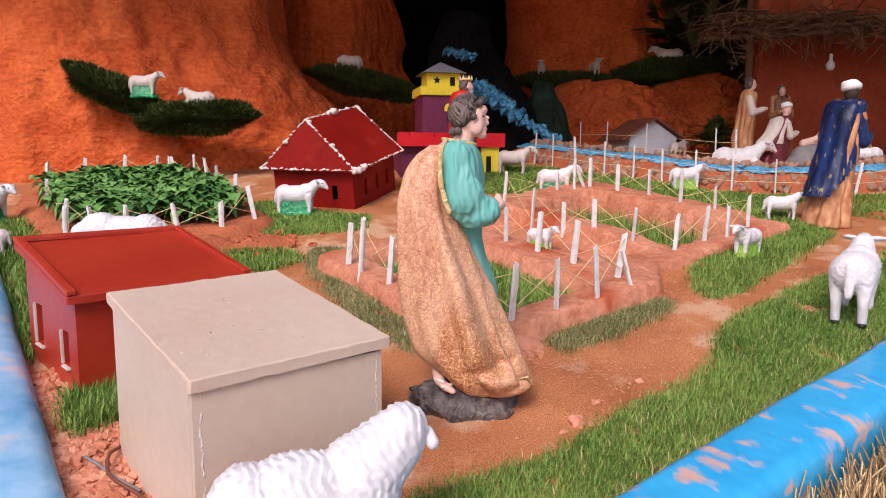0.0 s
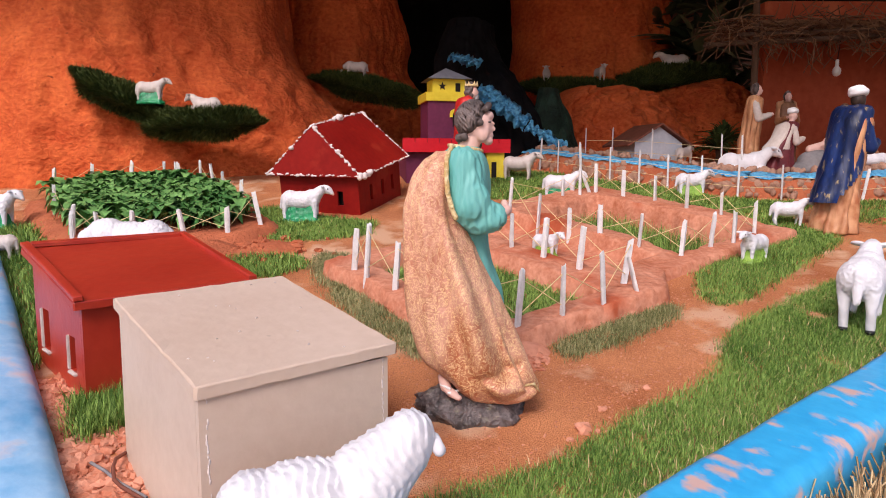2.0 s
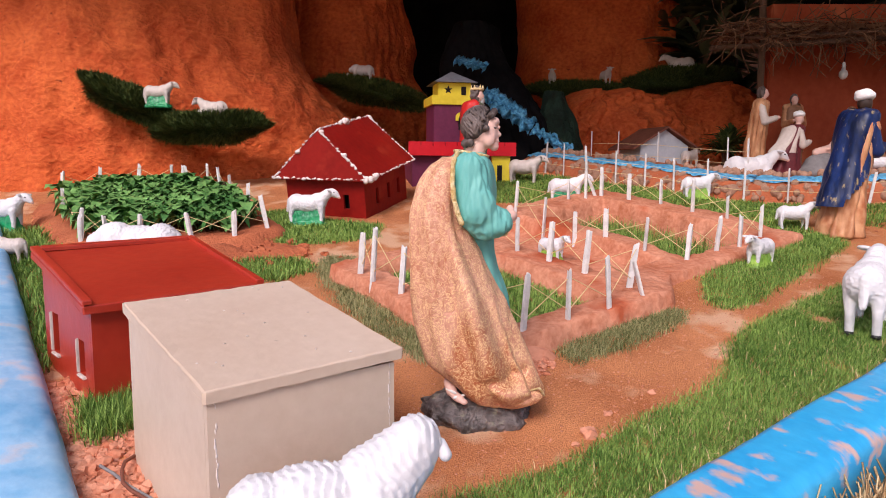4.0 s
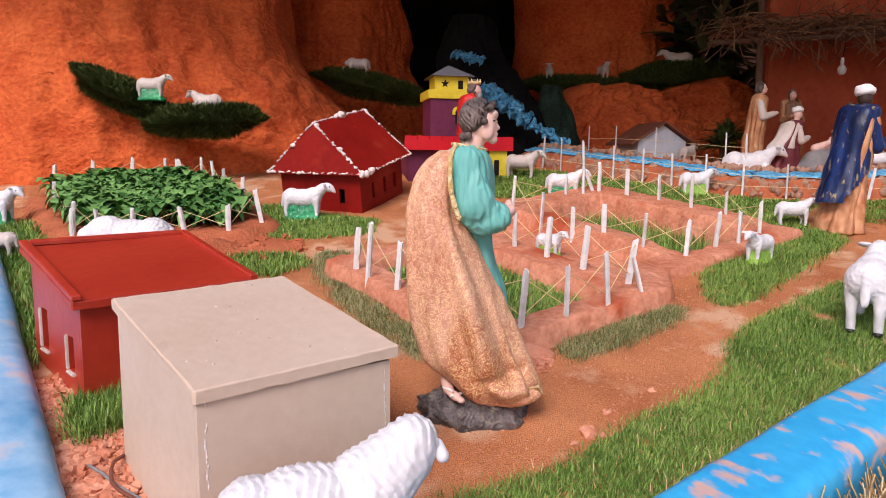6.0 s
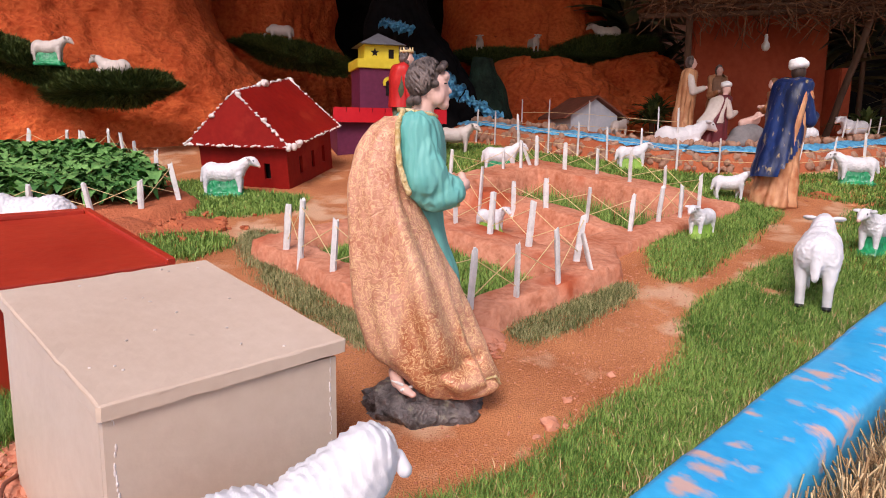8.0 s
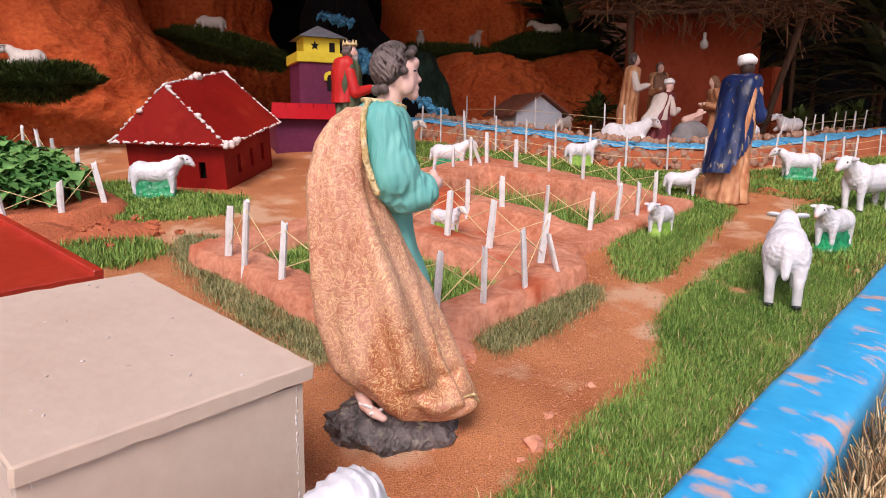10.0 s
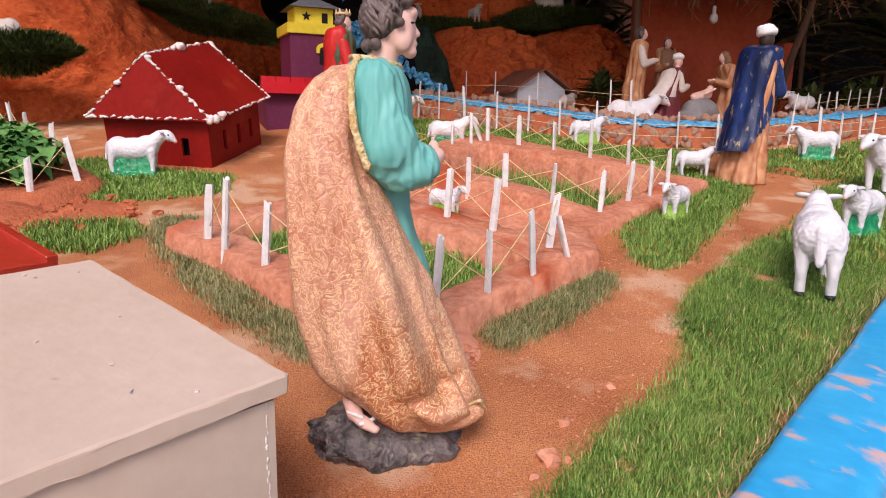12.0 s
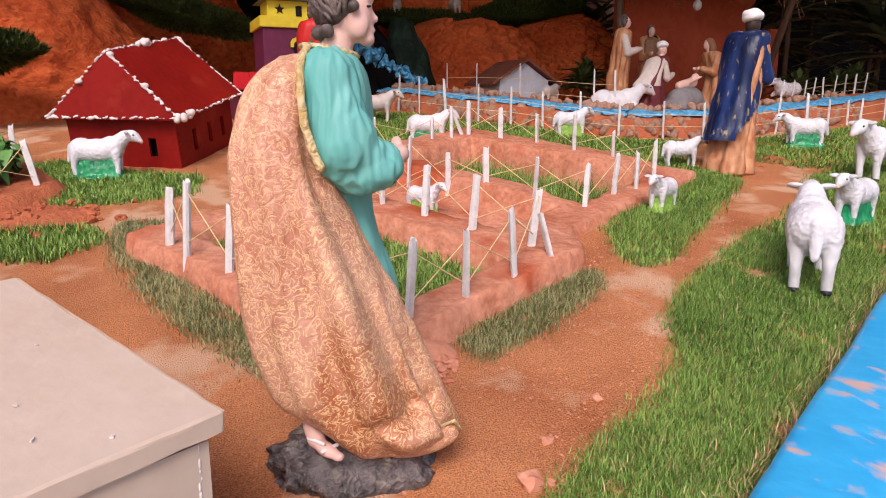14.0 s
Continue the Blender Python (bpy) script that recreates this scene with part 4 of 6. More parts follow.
def bank_stones(seed, count, offs, heights, size):
    rnd = random.Random(seed)
    bm0 = bmesh.new()
    bmesh.ops.create_icosphere(bm0, subdivisions=2, radius=1)
    bv = [v.co.copy() for v in bm0.verts]
    bf = [tuple(v.index for v in f.verts) for f in bm0.faces]
    bm0.free()
    shapes = []
    for i in range(6):
        shapes.append(mesh_of("stone", [v * (1 + 0.35 * noise.noise(v * 1.3 + Vector((i * 9, 0, 0)))) for v in bv], bf, STONE))
    for i in range(count):
        x, y, side = along(rnd.uniform(0.02, 0.85))
        o = rnd.uniform(*offs)
        r = rnd.uniform(*size)
        z = level(x, y) + heights[0] + (heights[1] - heights[0]) * (o - offs[0]) / (offs[1] - offs[0]) + rnd.uniform(-0.006, 0.006)
        yield shapes[i % 6], Matrix.LocRotScale((x + side.x * o, y + side.y * o, z), Euler((rnd.random() * 6, rnd.random() * 6, rnd.random() * 6)), (r * 1.2, r, r * 0.85))


wall_ = tagged(part("stone_edging", None), "row of brown field stones set along the channel bank", "stone edging")
for me, m in bank_stones(2, 290, (0.0, 0.075), (0.01, 0.09), (0.012, 0.023)):
    part("stone", me, wall_, m=m)
wall_ = tagged(part("stone_edging", None), "row of brown field stones along the far bank", "stone edging")
for me, m in bank_stones(6, 200, (0.19, 0.27), (0.13, 0.14), (0.012, 0.022)):
    part("stone", me, wall_, m=m)

R = [(0.60, 4.45, 0.18, 0.01), (0.70, 4.35, 0.18, 0.0), (0.82, 4.22, 0.18, -0.01), (0.96, 4.07, 0.17, 0.0), (1.10, 3.96, 0.17, 0.0), (1.22, 3.82, 0.16, 0.0), (1.33, 3.62, 0.18, 0.0), (1.49, 3.54, 0.15, 0.0), (1.69, 3.49, 0.15, 0.0),
     (1.88, 3.46, 0.14, 0.0), (2.07, 3.44, 0.14, 0.02), (2.30, 3.5, 0.15, 0.01), (2.53, 3.57, 0.16, 0.0), (2.67, 3.59, 0.12, 0.0), (2.85, 3.66, 0.11, 0.0), (2.95, 3.68, 0.11, 0.01), (3.2, 3.78, 0.12, 0.0), (3.45, 3.88, 0.12, 0.0)]
fence("channel_fence", R, "whitewashed stick fence with strings before the channel", "channel fences", lambda x, y: level(x, y) + 0.025, chain(len(R)), False, 0.006)
R = [(2.66, 3.95, 0.14, 0.02), (2.76, 3.98, 0.14, 0.02), (2.9, 4.05, 0.13, 0.01), (3.0, 4.1, 0.13, 0.01), (3.14, 4.18, 0.13, 0.0), (3.27, 4.24, 0.13, 0.01), (3.4, 4.3, 0.13, 0.0), (3.52, 4.35, 0.13, 0.0), (3.66, 4.42, 0.13, 0.01)]
fence("channel_fence", R, "thin pale stick fence with strings beyond the channel", "channel fences", lambda x, y: level(x, y) + 0.06, chain(len(R)), False, 0.005)
R = [(0.95, 4.75, 0.2, 0.0), (1.1, 4.62, 0.2, 0.0), (1.3, 4.4, 0.2, 0.0), (1.62, 4.1, 0.2, 0.0), (1.72, 4.05, 0.2, 0.0)]
fence("channel_fence", R, "thin pale stick fence with strings beyond the channel", "channel fences", lambda x, y: level(x, y) + 0.06, chain(len(R)), False, 0.005)


# ---- grass ----
def inside(px, py, poly):
    hit = np.zeros(len(px), bool)
    n = len(poly)
    for i in range(n):
        (x1, y1), (x2, y2) = poly[i], poly[(i + 1) % n]
        c = ((y1 > py) != (y2 > py)) & (px < (x2 - x1) * (py - y1) / (y2 - y1 + 1e-12) + x1)
        hit ^= c
    return hit


def blades(roots, normals, length, width, lean, rng, bend=0.5):
    """Bent three-point blades on given roots, as arrays of points, quads and triangles."""
    n = len(roots)
    a = rng.uniform(0, 2 * np.pi, n)
    tilt = np.abs(rng.normal(0, lean, n))
    L = length * rng.uniform(0.55, 1.25, n)
    W = width * rng.uniform(0.7, 1.3, n)
    side = np.stack([-np.sin(a), np.cos(a), np.zeros(n)], 1)
    out = np.stack([np.cos(a), np.sin(a), np.zeros(n)], 1)
    d1 = normals * np.cos(tilt)[:, None] + out * np.sin(tilt)[:, None]
    t2 = np.minimum(tilt + bend * rng.uniform(0.3, 1.4, n), 1.9)
    d2 = normals * np.cos(t2)[:, None] + out * np.sin(t2)[:, None]
    mid = roots + d1 * (L * 0.5)[:, None]
    tip = mid + d2 * (L * 0.5)[:, None]
    w = side * W[:, None] / 2
    co = np.stack([roots - w, roots + w, mid + w * 0.8, mid - w * 0.8, tip], 1).reshape(-1, 3)
    k = np.arange(n)[:, None] * 5
    return co, k + np.array([[0, 1, 2, 3]]), k + np.array([[3, 2, 4]])


def lawn(name, poly, count, length, width, mat, label, seed, ground=gz, lean=0.5, ragged=0.03, hollow=None):
    """Blades over a plan outline with a ragged edge."""
    rng = np.random.default_rng(seed)
    p = np.array(poly)
    got = []
    while len(got) < count:
        x = rng.uniform(p[:, 0].min() - 0.03, p[:, 0].max() + 0.03, count)
        y = rng.uniform(p[:, 1].min() - 0.03, p[:, 1].max() + 0.03, count)
        ok = inside(x + rng.normal(0, ragged * 0.5, count), y + rng.normal(0, ragged * 0.5, count), poly)
        for u, v in zip(x[ok], y[ok]):
            # thin and bare spots
            if noise.noise((u * 9, v * 9, seed)) + 0.75 > 0.4 * rng.random() + (hollow or 0):
                got.append((u, v, ground(u, v) - 0.002))
    roots = np.array(got[:count])
    up = np.tile(np.array([[0.0, -0.1, 1.0]]), (count, 1))
    co, q, t = blades(roots, up, length, width, lean, rng)
    return tagged(part(name, fast_mesh(name, co, q, t, mat)), label, "grass", kind="stuff")


L = lambda *st: [lat(s, t) for s, t in st]
lawn("grass", L((0.45, 0.70), (0.52, 0.86), (0.63, 0.95), (0.9, 0.89), (1.2, 0.915), (1.36, 0.905), (1.5, 0.93), (1.63, 1.01), (1.82, 1.055), (2.34, 1.075), (2.34, 0.72), (1.4, 0.71)), 150000, 0.02, 0.0015, GRASS, "thick green lawn strip along the blue kerb", 1, lean=1.05)
lawn("grass", L((2.3, 0.71), (2.3, 1.06), (2.67, 1.04), (3.1, 1.12), (3.5, 1.05), (4.3, 1.0), (4.3, 0.72)), 36000, 0.028, 0.0026, GRASS, "thick green lawn strip along the blue kerb", 2, lean=0.8)
lawn("grass", L((1.25, 1.19), (1.26, 1.265), (1.5, 1.28), (1.74, 1.285), (1.76, 1.25), (1.69, 1.205), (1.45, 1.18)), 12000, 0.021, 0.0016, GRASS_DRY, "thin strip of drying turf before the bed", 3, lean=0.95)
lawn("grass", L((1.86, 1.18), (1.91, 1.27), (2.05, 1.38), (2.15, 1.42), (2.57, 1.42), (2.81, 1.49), (2.98, 1.42), (2.85, 1.29), (2.28, 1.2), (1.96, 1.155)), 22000, 0.024, 0.002, GRASS, "green turf beside the rice bed", 4, lean=0.85)
lawn("grass", L((0.95, 1.42), (0.945, 1.7), (0.98, 1.99), (1.07, 2.32), (1.16, 2.42), (1.24, 2.36), (1.12, 2.2), (1.055, 2.05), (1.05, 1.4)), 19000, 0.021, 0.0017, GRASS_DRY, "drying turf along the side of the bed", 5, lean=0.95, hollow=0.08)
lawn("grass", [(-1.0, 2.98), (-0.62, 2.82), (-0.33, 2.9), (-0.32, 3.12), (-0.6, 3.25), (-0.75, 3.5), (-1.0, 3.4)], 14000, 0.025, 0.004, GRASS, "green turf before the crimson house", 6)
lawn("grass", [(-0.8, 2.42), (-0.6, 2.36), (-0.5, 2.5), (-0.58, 2.62), (-0.82, 2.6)], 3000, 0.03, 0.0035, GRASS, "small patch of green turf", 7)
lawn("grass", L((0.15, 1.95), (0.14, 3.7), (0.62, 3.5), (0.52, 2.75), (0.4, 2.5), (0.22, 2.0)), 12000, 0.04, 0.004, GRASS, "green turf beyond the red house", 8)
lawn("grass", [(0.1, 3.6), (0.5, 3.55), (0.8, 3.6), (1.25, 3.0), (1.5, 2.85), (1.55, 3.1), (1.8, 3.38), (1.4, 3.55), (1.1, 3.9), (0.7, 4.3), (0.35, 4.4), (0.2, 4.0)], 38000, 0.024, 0.0042, GRASS, "green turf between the rice bed and the channel", 9, lean=0.8)
lawn("grass", [(1.75, 3.02), (2.0, 2.85), (2.5, 2.85), (3.6, 3.1), (3.8, 3.9), (3.2, 3.72), (2.4, 3.45), (1.85, 3.38)], 32000, 0.024, 0.0042, GRASS, "green turf before the channel", 10, lean=0.8)
lawn("grass", L((0.2, 1.5), (0.2, 1.68), (0.33, 1.66), (0.37, 1.48)), 3200, 0.055, 0.0026, GRASS, "tuft of pale grass beside the red house", 11, lean=0.4)
lawn("grass", L((1.18, 1.4), (1.18, 2.08), (1.57, 2.08), (1.57, 1.4)), 12000, 0.03, 0.003, GRASS, "bright green grass growing in the garden bed", 12, ground=lambda x, y: level(x, y) - 0.007, lean=0.4)
lawn("rice_seedlings", L((2.17, 1.55), (2.17, 2.28), (2.56, 2.28), (2.56, 1.55)), 4200, 0.085, 0.0028, GRASS, "sparse thin rice seedlings in the mud bed", 13, ground=lambda x, y: level(x, y) - 0.082, lean=0.18)


lawn("dry_grass", L((0.5, 0.695), (0.5, 0.725), (4.2, 0.735), (4.2, 0.695)), 6000, 0.03, 0.002, STRAW, "dry straw-coloured blades along the kerb", 14, lean=0.9)
lawn("dry_grass", L((0.5, 0.72), (0.6, 0.92), (1.3, 0.9), (2.3, 1.05), (2.3, 0.72)), 1600, 0.026, 0.0018, STRAW, "scattered dry blades in the lawn strip", 15, lean=0.8)


def turf(name, c, half, tilt, turn, count, seed, mat=GRASS_SHADED, blade=0.05):
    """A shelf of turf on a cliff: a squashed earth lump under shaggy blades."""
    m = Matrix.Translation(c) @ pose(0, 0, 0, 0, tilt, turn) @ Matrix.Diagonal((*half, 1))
    root = tagged(part(name, None), "shaggy turf shelf on the cliff, its green darkened for shade", "turf", "turf shelves")
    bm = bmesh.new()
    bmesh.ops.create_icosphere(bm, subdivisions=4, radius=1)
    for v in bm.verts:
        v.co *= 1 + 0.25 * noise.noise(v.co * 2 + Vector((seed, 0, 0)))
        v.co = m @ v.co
    part("earth", from_bm("earth", bm, GRASS_SHADED, True), root)
    rng = np.random.default_rng(seed)
    d = rng.normal(0, 1, (count, 3))
    d /= np.linalg.norm(d, axis=1)[:, None]
    d = d[d[:, 1] < 0.35]
    pts = np.array([m @ (Vector(v) * (0.98 + 0.25 * noise.noise(Vector(v) * 2 + Vector((seed, 0, 0))))) for v in d])
    nr = d * np.array([0.4, 0.8, 1.0]) + np.array([0, 0, 0.35])
    nr /= np.linalg.norm(nr, axis=1)[:, None]
    co, q, t = blades(pts, nr, blade, 0.006, 0.5, rng, 0.9)
    tagged(part("turf_grass", fast_mesh("turf_grass", co, q, t, mat), root), kind="stuff")


# Turf green already holds the shade of the cliff.
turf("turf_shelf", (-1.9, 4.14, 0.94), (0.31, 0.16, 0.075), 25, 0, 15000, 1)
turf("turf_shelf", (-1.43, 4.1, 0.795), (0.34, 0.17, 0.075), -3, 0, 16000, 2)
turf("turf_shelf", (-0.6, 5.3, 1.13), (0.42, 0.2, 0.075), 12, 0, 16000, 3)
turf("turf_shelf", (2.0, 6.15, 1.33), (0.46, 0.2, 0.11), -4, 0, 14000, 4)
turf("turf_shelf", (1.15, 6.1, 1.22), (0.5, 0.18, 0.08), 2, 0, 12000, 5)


# ---- bean patch ----
def bean_patch():
    rng = np.random.default_rng(21)
    poly = [(-2.05, 3.55), (-1.85, 3.8), (-1.45, 3.82), (-1.15, 3.5), (-0.85, 2.98), (-0.95, 2.86), (-1.5, 2.84), (-1.7, 3.05)]
    n = 2600
    x, y = rng.uniform(-2.1, -0.8, n * 3), rng.uniform(2.8, 3.85, n * 3)
    ok = inside(x, y, poly)
    x, y = x[ok][:n], y[ok][:n]
    co, quads = [], []
    for u, v in zip(x, y):
        z = level(u, v) + 0.05 + 0.075 * rng.random() ** 0.6 + 0.03 * noise.noise((u * 5, v * 5, 2))
        a, Lf, Wf = rng.uniform(0, 6.28), rng.uniform(0.045, 0.085), rng.uniform(0.02, 0.034)
        droop = rng.uniform(-0.2, 0.9)
        d, s = np.array([math.cos(a), math.sin(a)]), np.array([-math.sin(a), math.cos(a)])
        o = len(co)
        for k, (f, w, h) in enumerate(((0, 0.12, 0), (0.3, 0.95, 0.012), (0.65, 0.8, 0.004), (1.0, 0.03, -0.02))):
            p = np.array([u, v]) + d * Lf * f * (1 - 0.25 * droop)
            hz = z + h + 0.02 * f - droop * 0.05 * f * f
            for sg, lift in ((-1, 0.006), (0, 0), (1, 0.006)):
                q = p + s * sg * Wf * w
                co.append((q[0], q[1], hz + lift * w))
        for k in range(3):
            b = o + k * 3
            quads += [(b, b + 1, b + 4, b + 3), (b + 1, b + 2, b + 5, b + 4)]
    root = tagged(part("bean_patch", fast_mesh("bean_leaves", co, quads, np.zeros((0, 3), int), LEAF)), "dense patch of broad-leaved green bean seedlings", "plants", kind="stuff")
    verts, faces = [], []
    nn = 30
    for j in range(nn):
        for i in range(nn):
            u, v = -2.2 + 1.5 * i / (nn - 1), 2.7 + 1.25 * j / (nn - 1)
            e = bool(inside(np.array([u]), np.array([v]), [(-2.14, 3.5), (-1.9, 3.9), (-1.42, 3.92), (-1.05, 3.5), (-0.72, 2.95), (-0.85, 2.76), (-1.55, 2.72), (-1.8, 3.0)])[0])
            verts.append((u, v, level(u, v) + (0.045 if e else -0.03) + 0.01 * noise.noise((u * 12, v * 12, 1))))
    for j in range(nn - 1):
        for i in range(nn - 1):
            faces.append((j * nn + i, j * nn + i + 1, (j + 1) * nn + i + 1, (j + 1) * nn + i))
    tagged(part("raised_bed", mesh_of("raised_bed", verts, faces, MUD_RED)), "raised bed of dug red earth under the beans", "garden bed")


bean_patch()


# ---- sheep ----
def sheep_mesh(name, style, wool, base=None, curls=False):
    """A plaster sheep looking along x. style: up, graze or lie."""
    bm = bmesh.new()
    drop = 0.085 if style == "lie" else 0.014
    ball_bm(bm, (0, 0, 0.13 - drop), (0.098, 0.048, 0.05))
    ball_bm(bm, (-0.06, 0, 0.135 - drop), (0.05, 0.05, 0.05))
    ball_bm(bm, (0.055, 0, 0.14 - drop), (0.05, 0.046, 0.05))
    if style == "graze":
        neck, head, dirn = (0.11, 0, 0.12), (0.145, 0, 0.06), 62
    else:
        neck, head, dirn = (0.11, 0, 0.186 - drop), (0.14, 0, 0.189 - drop), 26
    limb_bm(bm, (0.07, 0, 0.15 - drop), neck, 0.038, 0.026)
    m = Matrix.Translation(head) @ pose(0, 0, 0, 0, dirn, 0)
    ball_bm(bm, m @ Vector((0, 0, 0)), (0.034, 0.022, 0.023), (0, dirn, 0))
    ball_bm(bm, m @ Vector((0.026, 0, -0.004)), (0.019, 0.013, 0.013), (0, dirn, 0))
    limb_bm(bm, (-0.1, 0, 0.15 - drop), (-0.113, 0, 0.085 - drop * 0.6), 0.014, 0.009)
    if style != "lie":
        for x, y in ((0.07, 0.026), (0.078, -0.026), (-0.07, 0.028), (-0.078, -0.028)):
            limb_bm(bm, (x, y, 0.11), (x + (0.004 if x > 0 else -0.008), y, 0.05), 0.02, 0.0115)
            limb_bm(bm, (x + (0.004 if x > 0 else -0.008), y, 0.05), (x, y, 0.005), 0.0115, 0.0105)
    else:
        for x, y in ((0.08, 0.04), (0.07, -0.045), (-0.06, -0.05)):
            limb_bm(bm, (x, y * 0.8, 0.025), (x + 0.02, y, 0.012), 0.02, 0.013)
    clay = Clay()
    v, f = blended(bm, curls or 0.0045, 5)
    if curls:
        # rows of overlapping locks moulded into the fleece
        out = []
        for p in v:
            fleece = smooth(0.155, 0.14, p.x) * smooth(0.04, 0.07, p.z)
            ang = math.atan2(p.y, p.z - 0.12)
            row = p.x * 88 + 1.2 * noise.noise((p.x * 14, p.y * 14, p.z * 14)) + 0.25 * math.sin(ang * 11)
            k = row - math.floor(row)
            cell = ang * 10 + (math.floor(row) % 2) * math.pi / 2 * 1.0
            lock = (1 - k) ** 1.4 * (0.35 + 0.65 * abs(math.cos(cell)))
            c = Vector((p.x * 0.3, p.y, p.z - 0.12))
            out.append(p + c.normalized() * 0.003 * lock * fleece)
        v = out
    clay.add(v, f, wool)
    for sy in (-1, 1):
        bm = bmesh.new()
        ball_bm(bm, m @ Vector((-0.018, sy * 0.03, 0.006)), (0.011, 0.02, 0.006), (0, dirn, sy * -20), 10)
        clay.add([w.co.copy() for w in bm.verts], [tuple(q.index for q in w.verts) for w in bm.faces] if bm.verts.index_update() is None else [], wool)
        bm.free()
        bm = bmesh.new()
        ball_bm(bm, m @ Vector((0.008, sy * 0.0195, 0.007)), (0.0045, 0.003, 0.0035), (0, dirn, 0), 8)
        bm.verts.index_update()
        clay.add([w.co.copy() for w in bm.verts], [tuple(q.index for q in w.verts) for w in bm.faces], EYE_DARK)
        bm.free()
    # pink muzzle and dark hooves
    clay.add(*blended(lumps((m @ Vector((0.04, 0, -0.007)), 0.0085)), 0.003, 1), SKIN)
    if style != "lie":
        for x, y in ((0.072, 0.026), (0.08, -0.026), (-0.072, 0.028), (-0.08, -0.028)):
            clay.add(*blended(lumps(((x, y, 0.004), (0.0125, 0.0115, 0.008))), 0.004, 1), EYE_DARK)
    if base:
        bm = bmesh.new()
        # a tapering block of painted tufts under the belly, on a low plinth
        ball_bm(bm, (0, 0, 0.004), (0.112, 0.056, 0.022))
        for corner in bmesh.ops.create_cube(bm, size=2)["verts"]:
            high = corner.co.z > 0
            corner.co = Vector((corner.co.x * (0.062 if high else 0.095), corner.co.y * (0.022 if high else 0.042), 0.1 if high else -0.01))
        bv, bf = blended(bm, 0.005, 1)
        bv, bf = wrinkled((bv, bf), 0.004, (70, 70, 22))
        clay.add([(p.x, p.y, max(p.z, -0.01)) for p in bv], bf, base)
    return clay.mesh(name)


def near_sheep():
    """The largest sheep, its head turned aside, with long rows of moulded locks."""
    bm = bmesh.new()
    ball_bm(bm, (-0.04, 0, 0.165), (0.125, 0.066, 0.07))
    ball_bm(bm, (-0.125, 0, 0.158), (0.07, 0.068, 0.07))
    ball_bm(bm, (0.06, 0, 0.17), (0.07, 0.064, 0.075))
    limb_bm(bm, (0.06, 0, 0.185), (0.125, 0.004, 0.232), 0.064, 0.048)
    face = Matrix.Translation((0.14, 0.008, 0.243)) @ pose(0, 0, 0, 0, 0, 62) @ pose(0, 0, 0, 0, 34, 0)
    ball_bm(bm, face @ Vector((0, 0, 0)), (0.05, 0.042, 0.042), (0, 34, 62))
    limb_bm(bm, face @ Vector((0.025, 0, 0)), face @ Vector((0.07, 0, -0.004)), 0.03, 0.018)
    limb_bm(bm, (-0.185, 0, 0.17), (-0.2, 0, 0.09), 0.02, 0.012)
    for x, y in ((0.08, 0.036), (0.085, -0.036), (-0.12, 0.038), (-0.13, -0.038)):
        limb_bm(bm, (x, y, 0.13), (x, y, 0.06), 0.028, 0.016)
        limb_bm(bm, (x, y, 0.06), (x, y, 0.006), 0.016, 0.015)
    v, f = blended(bm, 0.003, 5)
    v = [Vector((p.x * (0.9 if p.x > 0 else 0.8), p.y, p.z)) for p in v]
    face = Matrix.Translation((-0.014, 0, 0)) @ face
    out = []
    for p in v:
        fleece = smooth(0.07, 0.1, p.z) * smooth(0.045, 0.03, (face.inverted() @ p).x)
        ang = math.atan2(p.y, p.z - 0.13 - 0.35 * max(p.x, 0.0))
        row = (p.x + 0.25 * p.z) * 74 + 1.1 * noise.noise((p.x * 11, p.y * 11, p.z * 11)) + 0.3 * math.sin(ang * 9)
        k = row - math.floor(row)
        cell = ang * 11 + (math.floor(row) % 2) * math.pi / 2
        lock = (1 - k) ** 1.2 * (0.3 + 0.7 * abs(math.cos(cell)))
        out.append(p + Vector((p.x * 0.2, p.y, p.z - 0.14)).normalized() * 0.0048 * lock * fleece)
    clay = Clay()
    clay.add(out, f, WOOL_BIG)
    for sy in (-1, 1):
        a, b = face @ Vector((0.004, sy * 0.036, 0.004)), face @ Vector((-0.002, sy * 0.046, -0.014))
        clay.add(*blended(lumps((a, b, 0.009, 0.01)), 0.003, 2), WOOL_BIG)
        clay.add(*blended(lumps((face @ Vector((0.045, sy * 0.026, 0.012)), 0.006)), 0.002, 1), EYE_DARK)
    return clay.mesh("sheep")


SHEEP = {
    "near": near_sheep(),
    "curly": sheep_mesh("sheep", "up", WOOL_BIG, None, 0.0032),
    "plain": sheep_mesh("sheep", "up", WOOL),
    "graze_white": sheep_mesh("sheep", "graze", WOOL_BIG, None, 0.0032),
    "green": sheep_mesh("sheep", "up", WOOL, EMERALD),
    "lime": sheep_mesh("sheep", "up", WOOL, LIME),
    "far": sheep_mesh("sheep", "up", WOOL_FAR),
    "far_green": sheep_mesh("sheep", "up", WOOL_FAR, EMERALD),
    "graze": sheep_mesh("sheep", "graze", WOOL_FAR),
    "lie": sheep_mesh("sheep", "lie", WOOL_FAR),
    "lie_white": sheep_mesh("sheep", "lie", WOOL),
}


def sheep(kind, x, y, turn, size, label, z=None):
    z = bed_top(x, y) - 0.003 if z is None else z
    ob = part("sheep_figurine", SHEEP[kind], m=Matrix.LocRotScale((x, y, z), Euler((0, 0, radians(turn))), (size,) * 3))
    return tagged(ob, label, "sheep figurine", "sheep figurines")


